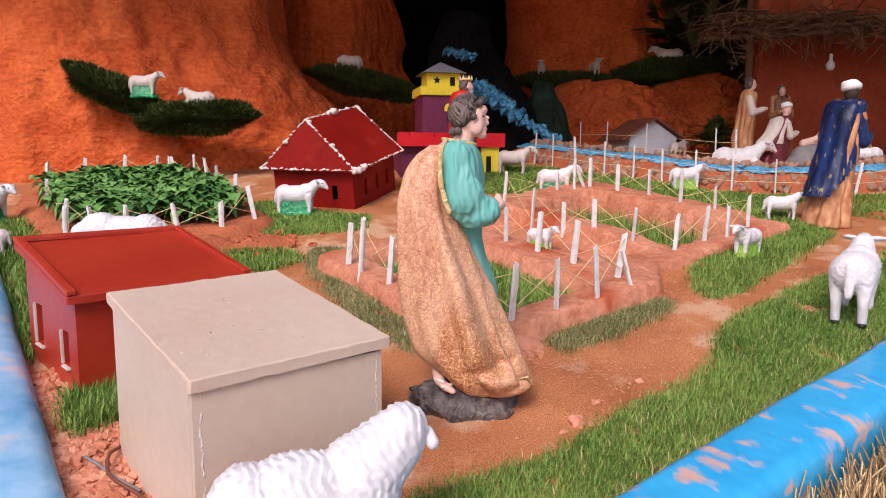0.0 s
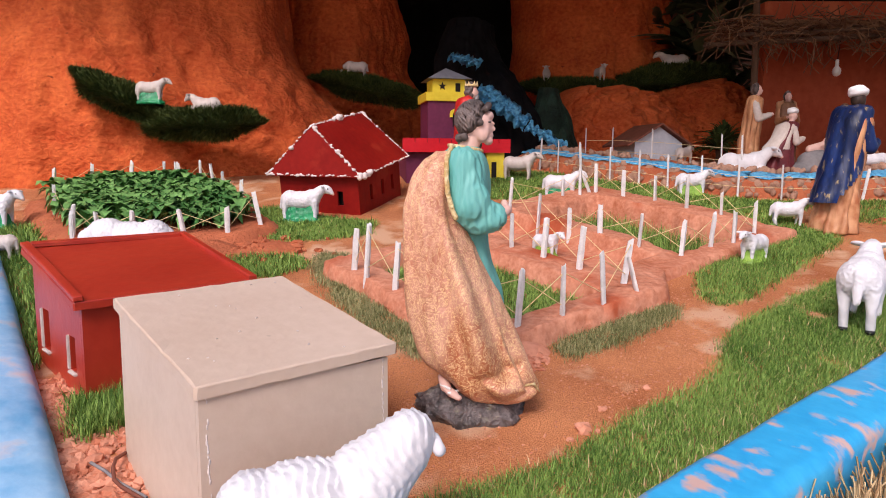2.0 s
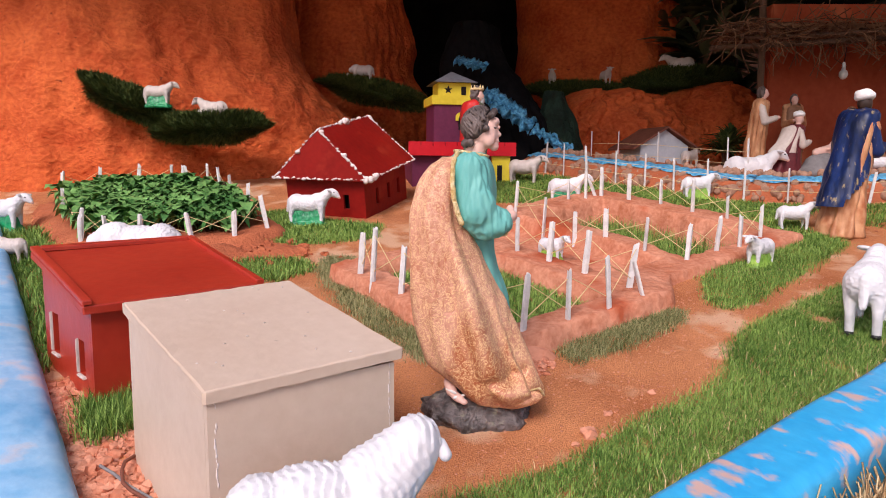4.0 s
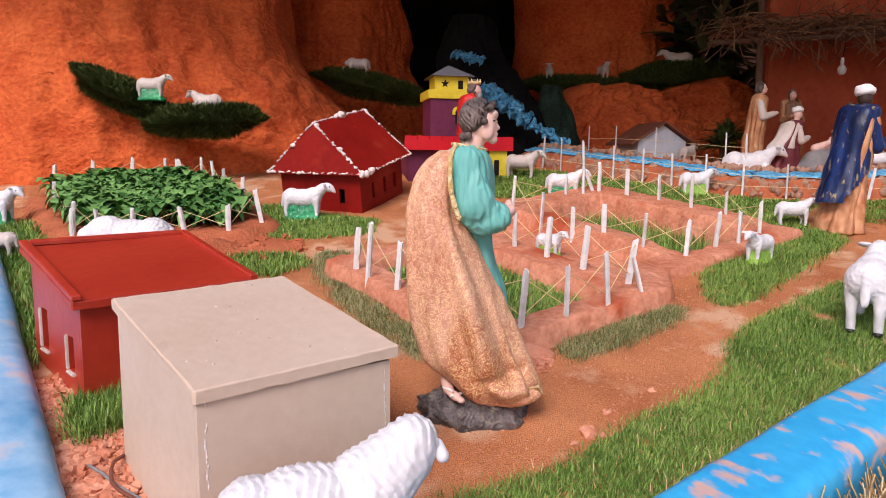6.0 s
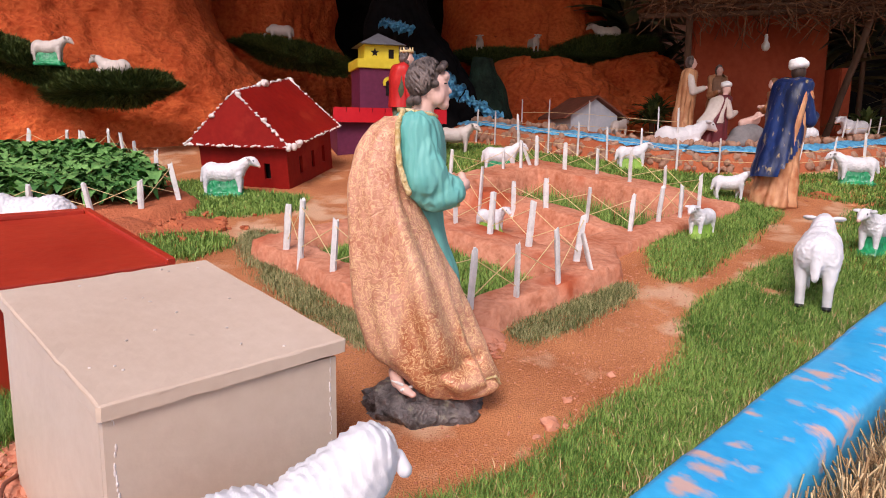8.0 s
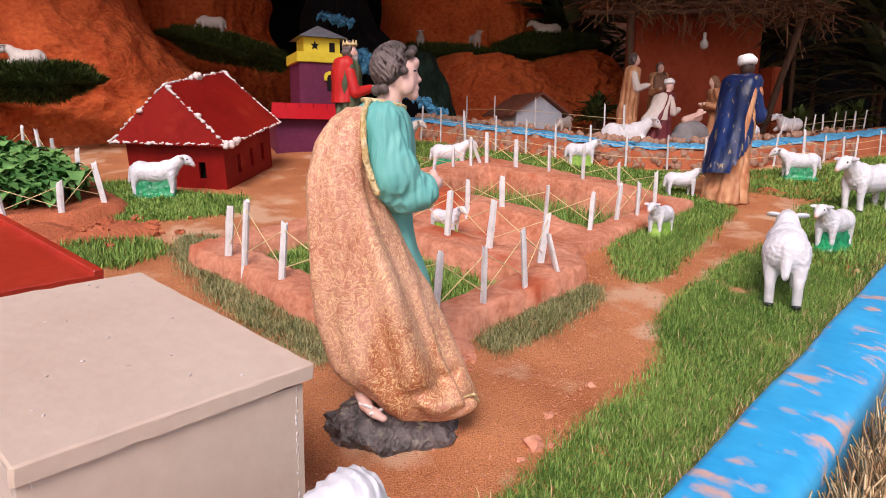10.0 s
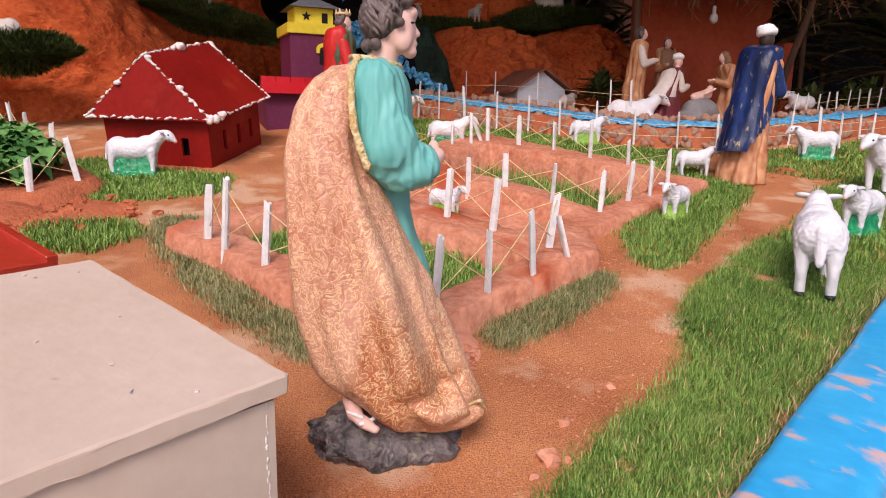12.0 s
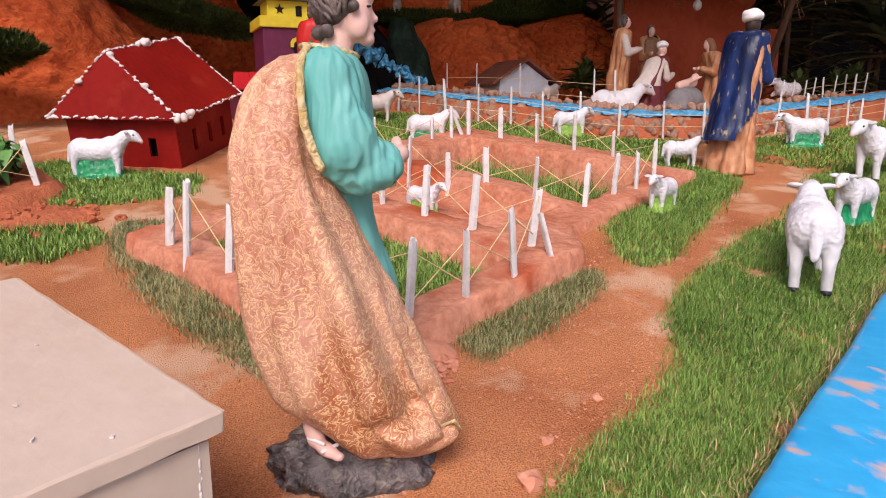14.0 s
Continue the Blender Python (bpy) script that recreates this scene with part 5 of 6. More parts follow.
sheep("near", -0.157, 0.915, 21, 0.96, "large white plaster sheep with deeply moulded curls")
sheep("curly", 1.15, 1.893, 53, 1.14, "white plaster sheep standing on the lawn strip")
sheep("green", 1.605, 2.25, 205, 0.78, "white plaster sheep on a glossy green base")
sheep("curly", 2.11, 2.67, 192, 1.1, "large white plaster sheep standing on turf")
sheep("green", 2.215, 3.2, 155, 0.78, "white plaster sheep on green base before the channel")
sheep("green", -0.665, 3.18, -6, 0.86, "white plaster sheep on green base beside crimson house")
sheep("green", 0.585, 3.55, -12, 0.78, "white plaster sheep on green base behind the beds")
sheep("lime", 1.27, 3.6, 2, 0.7, "white plaster sheep on a pale green base")
sheep("plain", 1.47, 2.98, -8, 0.62, "small white plaster sheep on turf")
sheep("lime", 1.11, 2.475, -142, 0.6, "small white plaster sheep on lime base facing outward")
sheep("lime", 0.38, 2.61, -48, 0.52, "small white plaster sheep inside the mud bed")
sheep("far", 0.43, 4.15, -20, 0.85, "weathered grey plaster sheep beside the castle")
sheep("lie_white", 1.75, 4.1, -4, 1.25, "white plaster sheep lying beyond the channel", level(1.76, 4.1) + 0.02)
sheep("graze_white", -1.08, 2.36, 188, 1.25, "white plaster sheep standing behind the red house")
sheep("green", -2.05, 3.12, -10, 0.9, "white plaster sheep on a green base")
sheep("far", -1.7, 2.62, 175, 0.6, "small cream plaster sheep on turf")
sheep("far_green", -1.7, 4.02, 0, 0.72, "cream plaster sheep on the turf shelf", 0.905)
sheep("lie", -1.38, 4.02, 165, 0.8, "cream plaster sheep lying on the turf shelf", 0.86)
sheep("graze", -0.67, 5.2, 185, 0.75, "cream plaster sheep grazing on the turf shelf", 1.19)
sheep("far", 0.86, 6.08, -100, 0.7, "small grey plaster sheep on the cliff shelf", 1.27)
sheep("far", 1.31, 6.03, -80, 0.7, "small grey plaster sheep on the cliff shelf", 1.28)
sheep("lie", 1.98, 6.15, 160, 1.0, "small grey plaster sheep lying on the cliff shelf", 1.43)
sheep("lie_white", 3.07, 4.4, 190, 0.9, "white plaster sheep lying beyond the channel", level(3.0, 4.4) + 0.04)
sheep("lie_white", 2.36, 3.86, 150, 0.7, "small white plaster sheep lying on the far bank", level(2.36, 3.86) + 0.1)
sheep("far", 1.62, 4.75, 40, 0.7, "small white plaster sheep beside the bush")


# ---- statues ----
def tube(path, r, seg=7):
    """A lock along a path, tapering at both ends: its points and faces."""
    verts, faces = [], []
    n = len(path)
    for i, p in enumerate(path):
        d = (path[min(i + 1, n - 1)] - path[max(i - 1, 0)]).normalized()
        a = d.cross(Vector((0.3, 0.5, 0.8))).normalized()
        b = d.cross(a)
        q = r * (0.35 + 0.65 * math.sin(math.pi * (i + 0.6) / (n + 0.2)) ** 0.5)
        verts += [p + (a * math.cos(2 * math.pi * j / seg) + b * math.sin(2 * math.pi * j / seg)) * q for j in range(seg)]
    for i in range(n - 1):
        for j in range(seg):
            faces.append((i * seg + j, i * seg + (j + 1) % seg, (i + 1) * seg + (j + 1) % seg, (i + 1) * seg + j))
    faces += [tuple(range(seg))[::-1], tuple((n - 1) * seg + j for j in range(seg))]
    return verts, faces


def curly(rng, centre, radii, count, size, keep=lambda d: True):
    """Locks of hair over a skull."""
    bm = bmesh.new()
    ball_bm(bm, centre, tuple(r * 0.93 for r in radii))
    for _ in range(count):
        d = Vector((rng.gauss(0, 1), rng.gauss(0, 1), rng.gauss(0, 1))).normalized()
        if keep(d):
            c = Vector(centre) + Vector((d.x * radii[0], d.y * radii[1], d.z * radii[2]))
            ball_bm(bm, c, (size * rng.uniform(0.6, 1.1), size * rng.uniform(0.6, 1.0), size * rng.uniform(0.7, 1.5)), seg=10)
    return bm


def caped_statue():
    """Plaster figure in a teal gown and a long tan cape, on a rock."""
    c = Clay()
    # rock
    bm = bmesh.new()
    bmesh.ops.create_icosphere(bm, subdivisions=5, radius=1)
    for v in bm.verts:
        n = 1 + 0.22 * noise.noise(v.co * 1.6) + 0.12 * noise.noise(v.co * 4.5) + 0.07 * noise.noise(v.co * 11) - 0.05 * abs(noise.noise(v.co * 22))
        v.co = Vector((0.068 + v.co.x * 0.122 * n, 0.012 + v.co.y * 0.085 * n, 0.0 + max(v.co.z, -0.5) * 0.072 * n))
    bm.verts.index_update()
    c.add([v.co.copy() for v in bm.verts], [tuple(v.index for v in f.verts) for f in bm.faces], ROCK)
    bm.free()
    # gown
    rows = [(0.075, 0.075, 0.035, 0.05, 0.04), (0.12, 0.075, 0.035, 0.056, 0.045), (0.21, 0.066, 0.035, 0.06, 0.05), (0.27, 0.057, 0.03, 0.062, 0.05), (0.33, 0.045, 0.025, 0.055, 0.05),
            (0.39, 0.036, 0.02, 0.052, 0.048), (0.45, 0.036, 0.015, 0.056, 0.052), (0.51, 0.036, 0.01, 0.056, 0.056), (0.555, 0.036, 0.008, 0.048, 0.054), (0.578, 0.04, 0.006, 0.03, 0.035)]
    c.add(*wrinkled(loft(rows, 110, ((9, 0.05, 0.4, 1.0), (15, 0.02, 1.0, -1.0)), steps=70), 0.0025, (45, 45, 10)), TEAL)
    # cape
    rows = [(0.036, 0.125, -0.02, 0.04, 0.03), (0.05, 0.112, -0.025, 0.074, 0.05), (0.075, 0.094, -0.028, 0.092, 0.066), (0.106, 0.071, -0.03, 0.1, 0.072), (0.153, 0.049, -0.03, 0.103, 0.076),
            (0.212, 0.029, -0.03, 0.1, 0.076), (0.27, 0.013, -0.03, 0.092, 0.074), (0.33, -0.002, -0.028, 0.08, 0.07), (0.388, -0.018, -0.025, 0.068, 0.066), (0.447, -0.027, -0.02, 0.057, 0.062),
            (0.506, -0.022, -0.012, 0.048, 0.057), (0.542, -0.014, -0.006, 0.036, 0.05), (0.568, 0.004, 0.0, 0.022, 0.034)]
    v, f = loft(rows, 150, steps=90, folds=((5, 0.075, 0.6, 2.6), (9, 0.05, 2.0, -2.2), (17, 0.01, 0.0, 3.0)))
    # the hem rises to the left and rolls under
    v = [(x, y, z + 0.03 * smooth(0.07, -0.03, x) * smooth(0.15, 0.05, z)) for x, y, z in v]
    v, f = wrinkled((v, f), 0.0028, (26, 26, 7), 3.0)

    def off_line(p, a, b):
        """How far p lies from the line a b on the side of the cape, and how far along it."""
        ax, az, bx, bz = *a, *b
        u = ((p[0] - ax) * (bx - ax) + (p[2] - az) * (bz - az)) / ((bx - ax) ** 2 + (bz - az) ** 2)
        w = min(max(u, 0.0), 1.0)
        return math.hypot(p[0] - ax - w * (bx - ax), p[2] - az - w * (bz - az)), w

    draped = []
    for p in v:
        push = 0.0
        if p[1] < -0.02:
            d, w = off_line(p, (0.045, 0.36), (0.128, 0.118))
            push += 0.024 * w * math.exp(-((d / 0.017) ** 2))
            d, w = off_line(p, (0.085, 0.105), (0.15, 0.112))
            push += 0.014 * math.exp(-((d / 0.013) ** 2))
            d, w = off_line(p, (0.05, 0.075), (0.165, 0.085))
            push -= 0.014 * w * math.exp(-((d / 0.018) ** 2))
            d, w = off_line(p, (-0.03, 0.47), (0.05, 0.1))
            push += 0.01 * math.sin(math.pi * w) * math.exp(-((d / 0.012) ** 2))
            d, w = off_line(p, (0.0, 0.42), (0.09, 0.13))
            push -= 0.01 * math.sin(math.pi * w) * math.exp(-((d / 0.02) ** 2))
            push *= smooth(-0.02, -0.045, p[1])
        draped.append(Vector((p[0], p[1] + push, p[2])))
    c.add(draped, f, CAPE)
    # hem corner with its gold tip
    c.add(*blended(lumps(((0.14, -0.06, 0.06), (0.055, 0.02, 0.02), (0, -8, 0))), 0.004, 4), CAPE)
    c.add(*blended(lumps(((0.16, -0.068, 0.08), (0.186, -0.06, 0.084), 0.0025, 0.0025), ((0.186, -0.06, 0.084), (0.198, -0.048, 0.064), 0.003, 0.0025)), 0.0018, 2), GOLD)
    # sleeve, bunched over the elbow
    c.add(*wrinkled(blended(lumps(((0.036, -0.03, 0.545), (0.05, -0.048, 0.455), 0.034, 0.038), ((0.05, -0.048, 0.452), (0.1, -0.034, 0.436), 0.036, 0.026), ((0.052, -0.056, 0.462), (0.038, 0.026, 0.05)),
                           ((0.08, -0.05, 0.425), (0.042, 0.022, 0.024), (0, -12, 0)), ((0.036, -0.04, 0.50), (0.03, 0.03, 0.045))), 0.0028, 8), 0.0034, (75, 75, 14)), TEAL)
    c.add(*blended(lumps(((0.112, -0.028, 0.437), (0.126, -0.016, 0.447), 0.014, 0.011), ((0.128, -0.012, 0.446), (0.011, 0.009, 0.013)), ((0.124, 0.0, 0.455), (0.009, 0.009, 0.015)), ((0.1, 0.03, 0.44), (0.13, 0.005, 0.445), 0.014, 0.011)), 0.003, 3), SKIN)
    # gold braid round the cuff
    cuff = [(0.098 + 0.018 * math.sin(a), -0.034 + 0.024 * math.cos(a), 0.43 + 0.022 * math.sin(a + 2.2)) for a in np.linspace(0, 2 * math.pi, 13)]
    c.add(*blended(lumps(*[(a, b, 0.003, 0.003) for a, b in zip(cuff[:-1], cuff[1:])]), 0.0018, 2), GOLD)
    # gold collar and the edge of the cape
    neck = [(0.042 + 0.034 * math.cos(a), 0.004 + 0.036 * math.sin(a), 0.577 - 0.006 * math.cos(a)) for a in np.linspace(0, 2 * math.pi, 15)]
    edge = [(0.014, -0.03, 0.58), (0.004, -0.048, 0.555), (0.003, -0.062, 0.52), (0.006, -0.072, 0.485), (0.014, -0.08, 0.455), (0.022, -0.082, 0.435)]
    items = [(a, b, 0.0045, 0.0045) for a, b in zip(neck[:-1], neck[1:])] + [(a, b, 0.005, 0.006) for a, b in zip(edge[:-1], edge[1:])]
    c.add(*blended(lumps(*items), 0.0024, 2), GOLD)
    set_on = pose(0.053, 0, 0.57) @ Matrix.Scale(0.9, 4) @ pose(-0.05, 0, -0.575)
    head = lambda bm, a, b: moved(blended(bm, a, b), set_on)
    # neck and head in profile
    c.add(*head(lumps(((0.04, 0.002, 0.56), (0.056, 0.0, 0.625), 0.026, 0.02), ((0.066, 0, 0.635), (0.033, 0.028, 0.042)), ((0.081, 0, 0.628), (0.018, 0.02, 0.03)), ((0.09, 0, 0.6), (0.011, 0.013, 0.011)),
                         ((0.092, 0, 0.643), (0.103, 0, 0.627), 0.0035, 0.0045), ((0.096, 0, 0.613), (0.0065, 0.009, 0.0045)), ((0.09, 0, 0.657), (0.012, 0.022, 0.012)), ((0.076, -0.018, 0.618), (0.015, 0.01, 0.02))), 0.003, 3), SKIN)
    rng = random.Random(4)
    # hair combed from the crown in wavy locks, full at the nape and over the brow
    bm = bmesh.new()
    ball_bm(bm, (0.053, 0, 0.647), (0.035, 0.032, 0.04))
    for p, r in (((0.088, -0.012, 0.68), 0.009), ((0.082, -0.024, 0.672), 0.009), ((0.07, -0.033, 0.64), 0.008), ((0.034, -0.026, 0.607), 0.01), ((0.024, -0.008, 0.606), 0.011)):
        ball_bm(bm, p, r)
    c.add(*head(bm, 0.003, 1), HAIR)
    for i in range(110):
        phi = 2 * math.pi * i / 110 + rng.uniform(-0.05, 0.05)
        reach = 2.1 - 1.05 * smooth(0.35, 0.9, 0.5 + 0.5 * math.cos(phi))
        wave, ph = rng.uniform(0.1, 0.24), rng.uniform(0, 6)
        path = []
        for k in range(12):
            th = 0.1 + (reach - 0.1) * k / 11
            a = phi + wave * math.sin(th * 4.5 + ph)
            r = 1.0 + 0.07 * math.sin(th * 5 + ph * 2)
            dx, dy, dz = math.sin(th) * math.cos(a), math.sin(th) * math.sin(a), math.cos(th)
            dx, dz = dx * 0.94 - dz * 0.34, dz * 0.94 + dx * 0.34
            path.append(set_on @ Vector((0.054 + 0.037 * r * dx, 0.035 * r * dy, 0.648 + 0.042 * r * dz)))
        c.add(*tube(path, 0.0036), HAIR)
    bm = bmesh.new()
    ball_bm(bm, set_on @ Vector((0.091, -0.0185, 0.642)), (0.0034, 0.002, 0.0016), seg=8)
    bm.verts.index_update()
    c.add([v.co.copy() for v in bm.verts], [tuple(v.index for v in f.verts) for f in bm.faces], EYE_DARK)
    bm.free()
    # foot in a white sandal
    c.add(*blended(lumps(((-0.002, -0.045, 0.092), (0.004, -0.053, 0.074), 0.011, 0.012), ((0.016, -0.064, 0.064), (0.019, 0.011, 0.009), (0, 22, -35)), ((0.03, -0.072, 0.056), (0.008, 0.008, 0.006))), 0.0025, 3), SKIN)
    c.add(*blended(lumps(((-0.006, -0.056, 0.079), (0.012, -0.07, 0.075), 0.003, 0.003), ((0.01, -0.074, 0.066), (0.03, -0.062, 0.068), 0.003, 0.003)), 0.0018, 1), TURBAN)
    return c.mesh("robed_statue")


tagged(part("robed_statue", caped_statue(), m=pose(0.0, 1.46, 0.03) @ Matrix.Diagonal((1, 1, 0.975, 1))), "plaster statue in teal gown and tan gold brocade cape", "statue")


def figure(name, x, y, turn, h, robe, cloak, skin, top, label, lean=0.0, kneel=False, z=None, hat=TURBAN, arms=None, cut=None):
    """A robed plaster figure looking along its own x, h metres high. top: turban, crown, hair or veil."""
    c = Clay()
    k = 0.72 if kneel else 1.0
    sx = lambda q: lean * q
    rows = [(0.0, 0, 0, 0.13, 0.13), (0.05, sx(0.05), 0, 0.125, 0.13), (0.25, sx(0.25), 0, 0.1, 0.12), (0.48, sx(0.48), 0, 0.09, 0.105), (0.66, sx(0.66), 0, 0.088, 0.12), (0.78, sx(0.78), 0, 0.075, 0.115), (0.83, sx(0.83), 0, 0.035, 0.05)]
    if kneel:
        rows = [(0.0, -0.1, 0, 0.26, 0.14), (0.08, -0.1, 0, 0.25, 0.14), (0.25, -0.06, 0, 0.17, 0.13), (0.45, 0.02, 0, 0.1, 0.12), (0.58, 0.06, 0, 0.085, 0.115), (0.62, 0.08, 0, 0.04, 0.05)]
    scale = lambda vf: ([Vector(v) * h for v in vf[0]], vf[1])
    c.add(*wrinkled(scale(loft(rows, 60, ((9, 0.11, 0.3, 1.5), (16, 0.05, 1.0, 0.5)))), 0.018 * h, (14, 14, 7), x), robe)
    if cloak:
        crow = [(r[0] * (0.8 if not kneel else 1) + 0.2 * (0 if kneel else 1), r[1] - 0.03 + (sx(0.1) if not kneel else 0), r[2], r[3] * 1.06, r[4] * 1.08) for r in rows[:-1]]
        crow = [r for r in crow if r[0] < 0.86]
        crow.append((crow[-1][0] + 0.03, crow[-1][1], 0, 0.03, 0.05))
        v, f = loft(crow, 48, ((6, 0.07, 1.0, 2.5), (11, 0.03, 0, -1.5)))
        # the cloak is cut away in front and hangs aslant
        keep = [q for q in f if len(q) == 4]
        keep = [q for q in keep if min(math.cos(math.atan2(v[i][1], v[i][0] - sx(v[i][2]) + 0.03)) - (v[i][2] - 0.5) * 0.3 for i in q) < 0.55]
        if cut:
            keep = [q for q in keep if min(v[i][2] - cut[2] - cut[3] * (v[i][0] * cut[0] + v[i][1] * cut[1]) / 0.12 for i in q) > 0]
        c.add(*wrinkled(scale((v, keep)), 0.014 * h, (12, 12, 5), y), cloak)
    hz, hx = (0.90, sx(0.9) + 0.015) if not kneel else (0.70, 0.12)
    s = lambda *p: tuple(q * h for q in p)
    c.add(*blended(lumps((s(hx - 0.02, 0, hz - 0.1), s(hx, 0, hz - 0.03), 0.032 * h, 0.03 * h), (s(hx, 0, hz), s(0.05, 0.045, 0.062)), (s(hx + 0.03, 0, hz - 0.015), s(0.025, 0.028, 0.04)), (s(hx + 0.055, 0, hz - 0.005), 0.009 * h)), 0.008 * h, 2), skin)
    sleeve = cloak or robe
    ax, az = (sx(0.7), 0.74) if not kneel else (0.06, 0.55)
    for sy in (-1, 1):
        c.add(*blended(lumps((s(ax, sy * 0.1, az), s(ax + 0.04, sy * 0.12, az - 0.17), 0.045 * h, 0.045 * h), (s(ax + 0.04, sy * 0.12, az - 0.17), s(ax + 0.16, sy * 0.06, az - 0.13), 0.045 * h, 0.035 * h)), 0.01 * h, 3), sleeve if arms is None else arms)
        c.add(*blended(lumps((s(ax + 0.19, sy * 0.045, az - 0.12), s(0.028, 0.018, 0.022))), 0.008 * h, 1), skin)
    rng = random.Random(int(x * 100))
    if top == "turban":
        bm = bmesh.new()
        for i in range(7):
            a = i * 0.9
            bmesh.ops.create_uvsphere(bm, u_segments=14, v_segments=8, radius=1, matrix=Matrix.Translation(s(hx - 0.005, 0, hz + 0.05 + 0.008 * math.sin(a))) @ pose(0, 0, 0, 14 * math.sin(a), 14 * math.cos(a), 0) @ Matrix.Diagonal((*s(0.068, 0.064, 0.03), 1)))
        ball_bm(bm, s(hx, 0, hz + 0.068), s(0.045, 0.045, 0.03))
        c.add(*blended(bm, 0.008 * h, 1), hat)
    elif top == "crown":
        c.add(*blended(curly(rng, s(hx - 0.012, 0, hz + 0.005), s(0.052, 0.05, 0.064), 70, 0.016 * h, lambda d: d.x < 0.3), 0.008 * h, 1), HAIR)
        c.add(*blended(curly(rng, s(hx + 0.04, 0, hz - 0.06), s(0.02, 0.028, 0.04), 30, 0.01 * h), 0.007 * h, 1), GREYCLOTH)
        ring = [s(hx - 0.005 + 0.05 * math.cos(a), 0.05 * math.sin(a), hz + 0.05) for a in np.linspace(0, 2 * math.pi, 13)]
        items = [(a, b, 0.012 * h, 0.012 * h) for a, b in zip(ring[:-1], ring[1:])] + [(a, (a[0], a[1], a[2] + 0.035 * h), 0.012 * h, 0.006 * h) for a in ring[:-1:2]]
        c.add(*blended(lumps(*items), 0.007 * h, 1), GOLD)
    elif top == "veil":
        c.add(*blended(lumps((s(hx - 0.015, 0, hz + 0.01), s(0.058, 0.056, 0.066)), (s(hx - 0.04, 0, hz - 0.05), s(0.05, 0.075, 0.08))), 0.009 * h, 3), hat)
    else:
        c.add(*blended(curly(rng, s(hx - 0.014, 0, hz + 0.012), s(0.05, 0.05, 0.062), 80, 0.016 * h, lambda d: d.x < 0.35), 0.008 * h, 1), HAIR)
    zz = gz(x, y) if z is None else z
    ob = part(name, c.mesh(name), m=pose(x, y, zz - 0.004, 0, 0, turn))
    return tagged(ob, label, "statue", "figures of the stable")


figure("robed_statue", 1.612, 2.88, 20, 0.605, PEACH, NAVY, SKIN_DARK, "turban", "plaster statue in navy gold cloak and white turban", 0.15, cut=(0.64, -0.77, 0.16, 0.2))
figure("robed_statue", 0.125, 3.72, 0, 0.6, ROBE_GREEN, ROBE_RED, SKIN, "crown", "crowned plaster statue in red and dark green robes", cut=(0, 0, 0.47, 0), z=level(0.13, 3.72) + 0.006)
figure("robed_statue", 1.90, 4.42, -15, 0.54, PEACH, None, SKIN, "hair", "plaster statue in cream and peach robes", 0.08, arms=CREAM)
figure("robed_statue", 2.02, 4.2, 10, 0.5, MAROON, CREAM, SKIN, "turban", "kneeling plaster statue in white cloak and turban", kneel=True, cut=(0, 0, 0.27, 0))
figure("robed_statue", 2.33, 4.8, -100, 0.5, BROWN, PEACH, SKIN, "hair", "plaster statue in brown and tan robes")
figure("robed_statue", 2.52, 4.35, 180, 0.52, PEACH, PEACH, SKIN, "veil", "kneeling plaster statue in orange robe and veil", kneel=True, hat=BROWN)


def crib():
    x, y = 2.22, 4.18
    root = put("crib", Matrix.Translation((x, y, gz(x, y))) @ pose(0, 0, 0, 0, 0, 15), "grey cloth draped crib with a bundled doll", "crib")
    bm = lumps(((0, 0, 0.07), (0.12, 0.09, 0.08)), ((-0.08, 0, 0.03), (0.08, 0.09, 0.05)), ((0.09, 0.0, 0.03), (0.06, 0.08, 0.05)))
    v, f = blended(bm, 0.008, 3)
    part("cloth", mesh_of("cloth", [(p.x, p.y, max(p.z, 0)) for p in v], f, GREYCLOTH), root)
    v, f = blended(lumps(((-0.05, 0, 0.15), (0.05, 0, 0.17), 0.025, 0.03), ((0.06, -0.01, 0.2), 0.022), ((0.0, -0.03, 0.17), (0.06, -0.05, 0.2), 0.01, 0.008)), 0.006, 3)
    part("bundle", mesh_of("bundle", v, f, SKIN), root, "pink plaster bundle")


crib()


# ---- the stable ----
def bent_stick(name, pts, r, mat, parent=None, label=""):
    cu = bpy.data.curves.new(name, "CURVE")
    cu.dimensions, cu.bevel_depth, cu.bevel_resolution = "3D", r, 2
    sp = cu.splines.new("POLY")
    sp.points.add(len(pts) - 1)
    for p, q in zip(sp.points, pts):
        p.co = (*q, 1)
    tmp = new("tmp", cu)
    me = bpy.data.meshes.new_from_object(tmp.evaluated_get(bpy.context.evaluated_depsgraph_get()))
    bpy.data.objects.remove(tmp)
    bpy.data.curves.remove(cu)
    me.materials.clear()
    me.materials.append(mat)
    return part(name, me, parent, label)


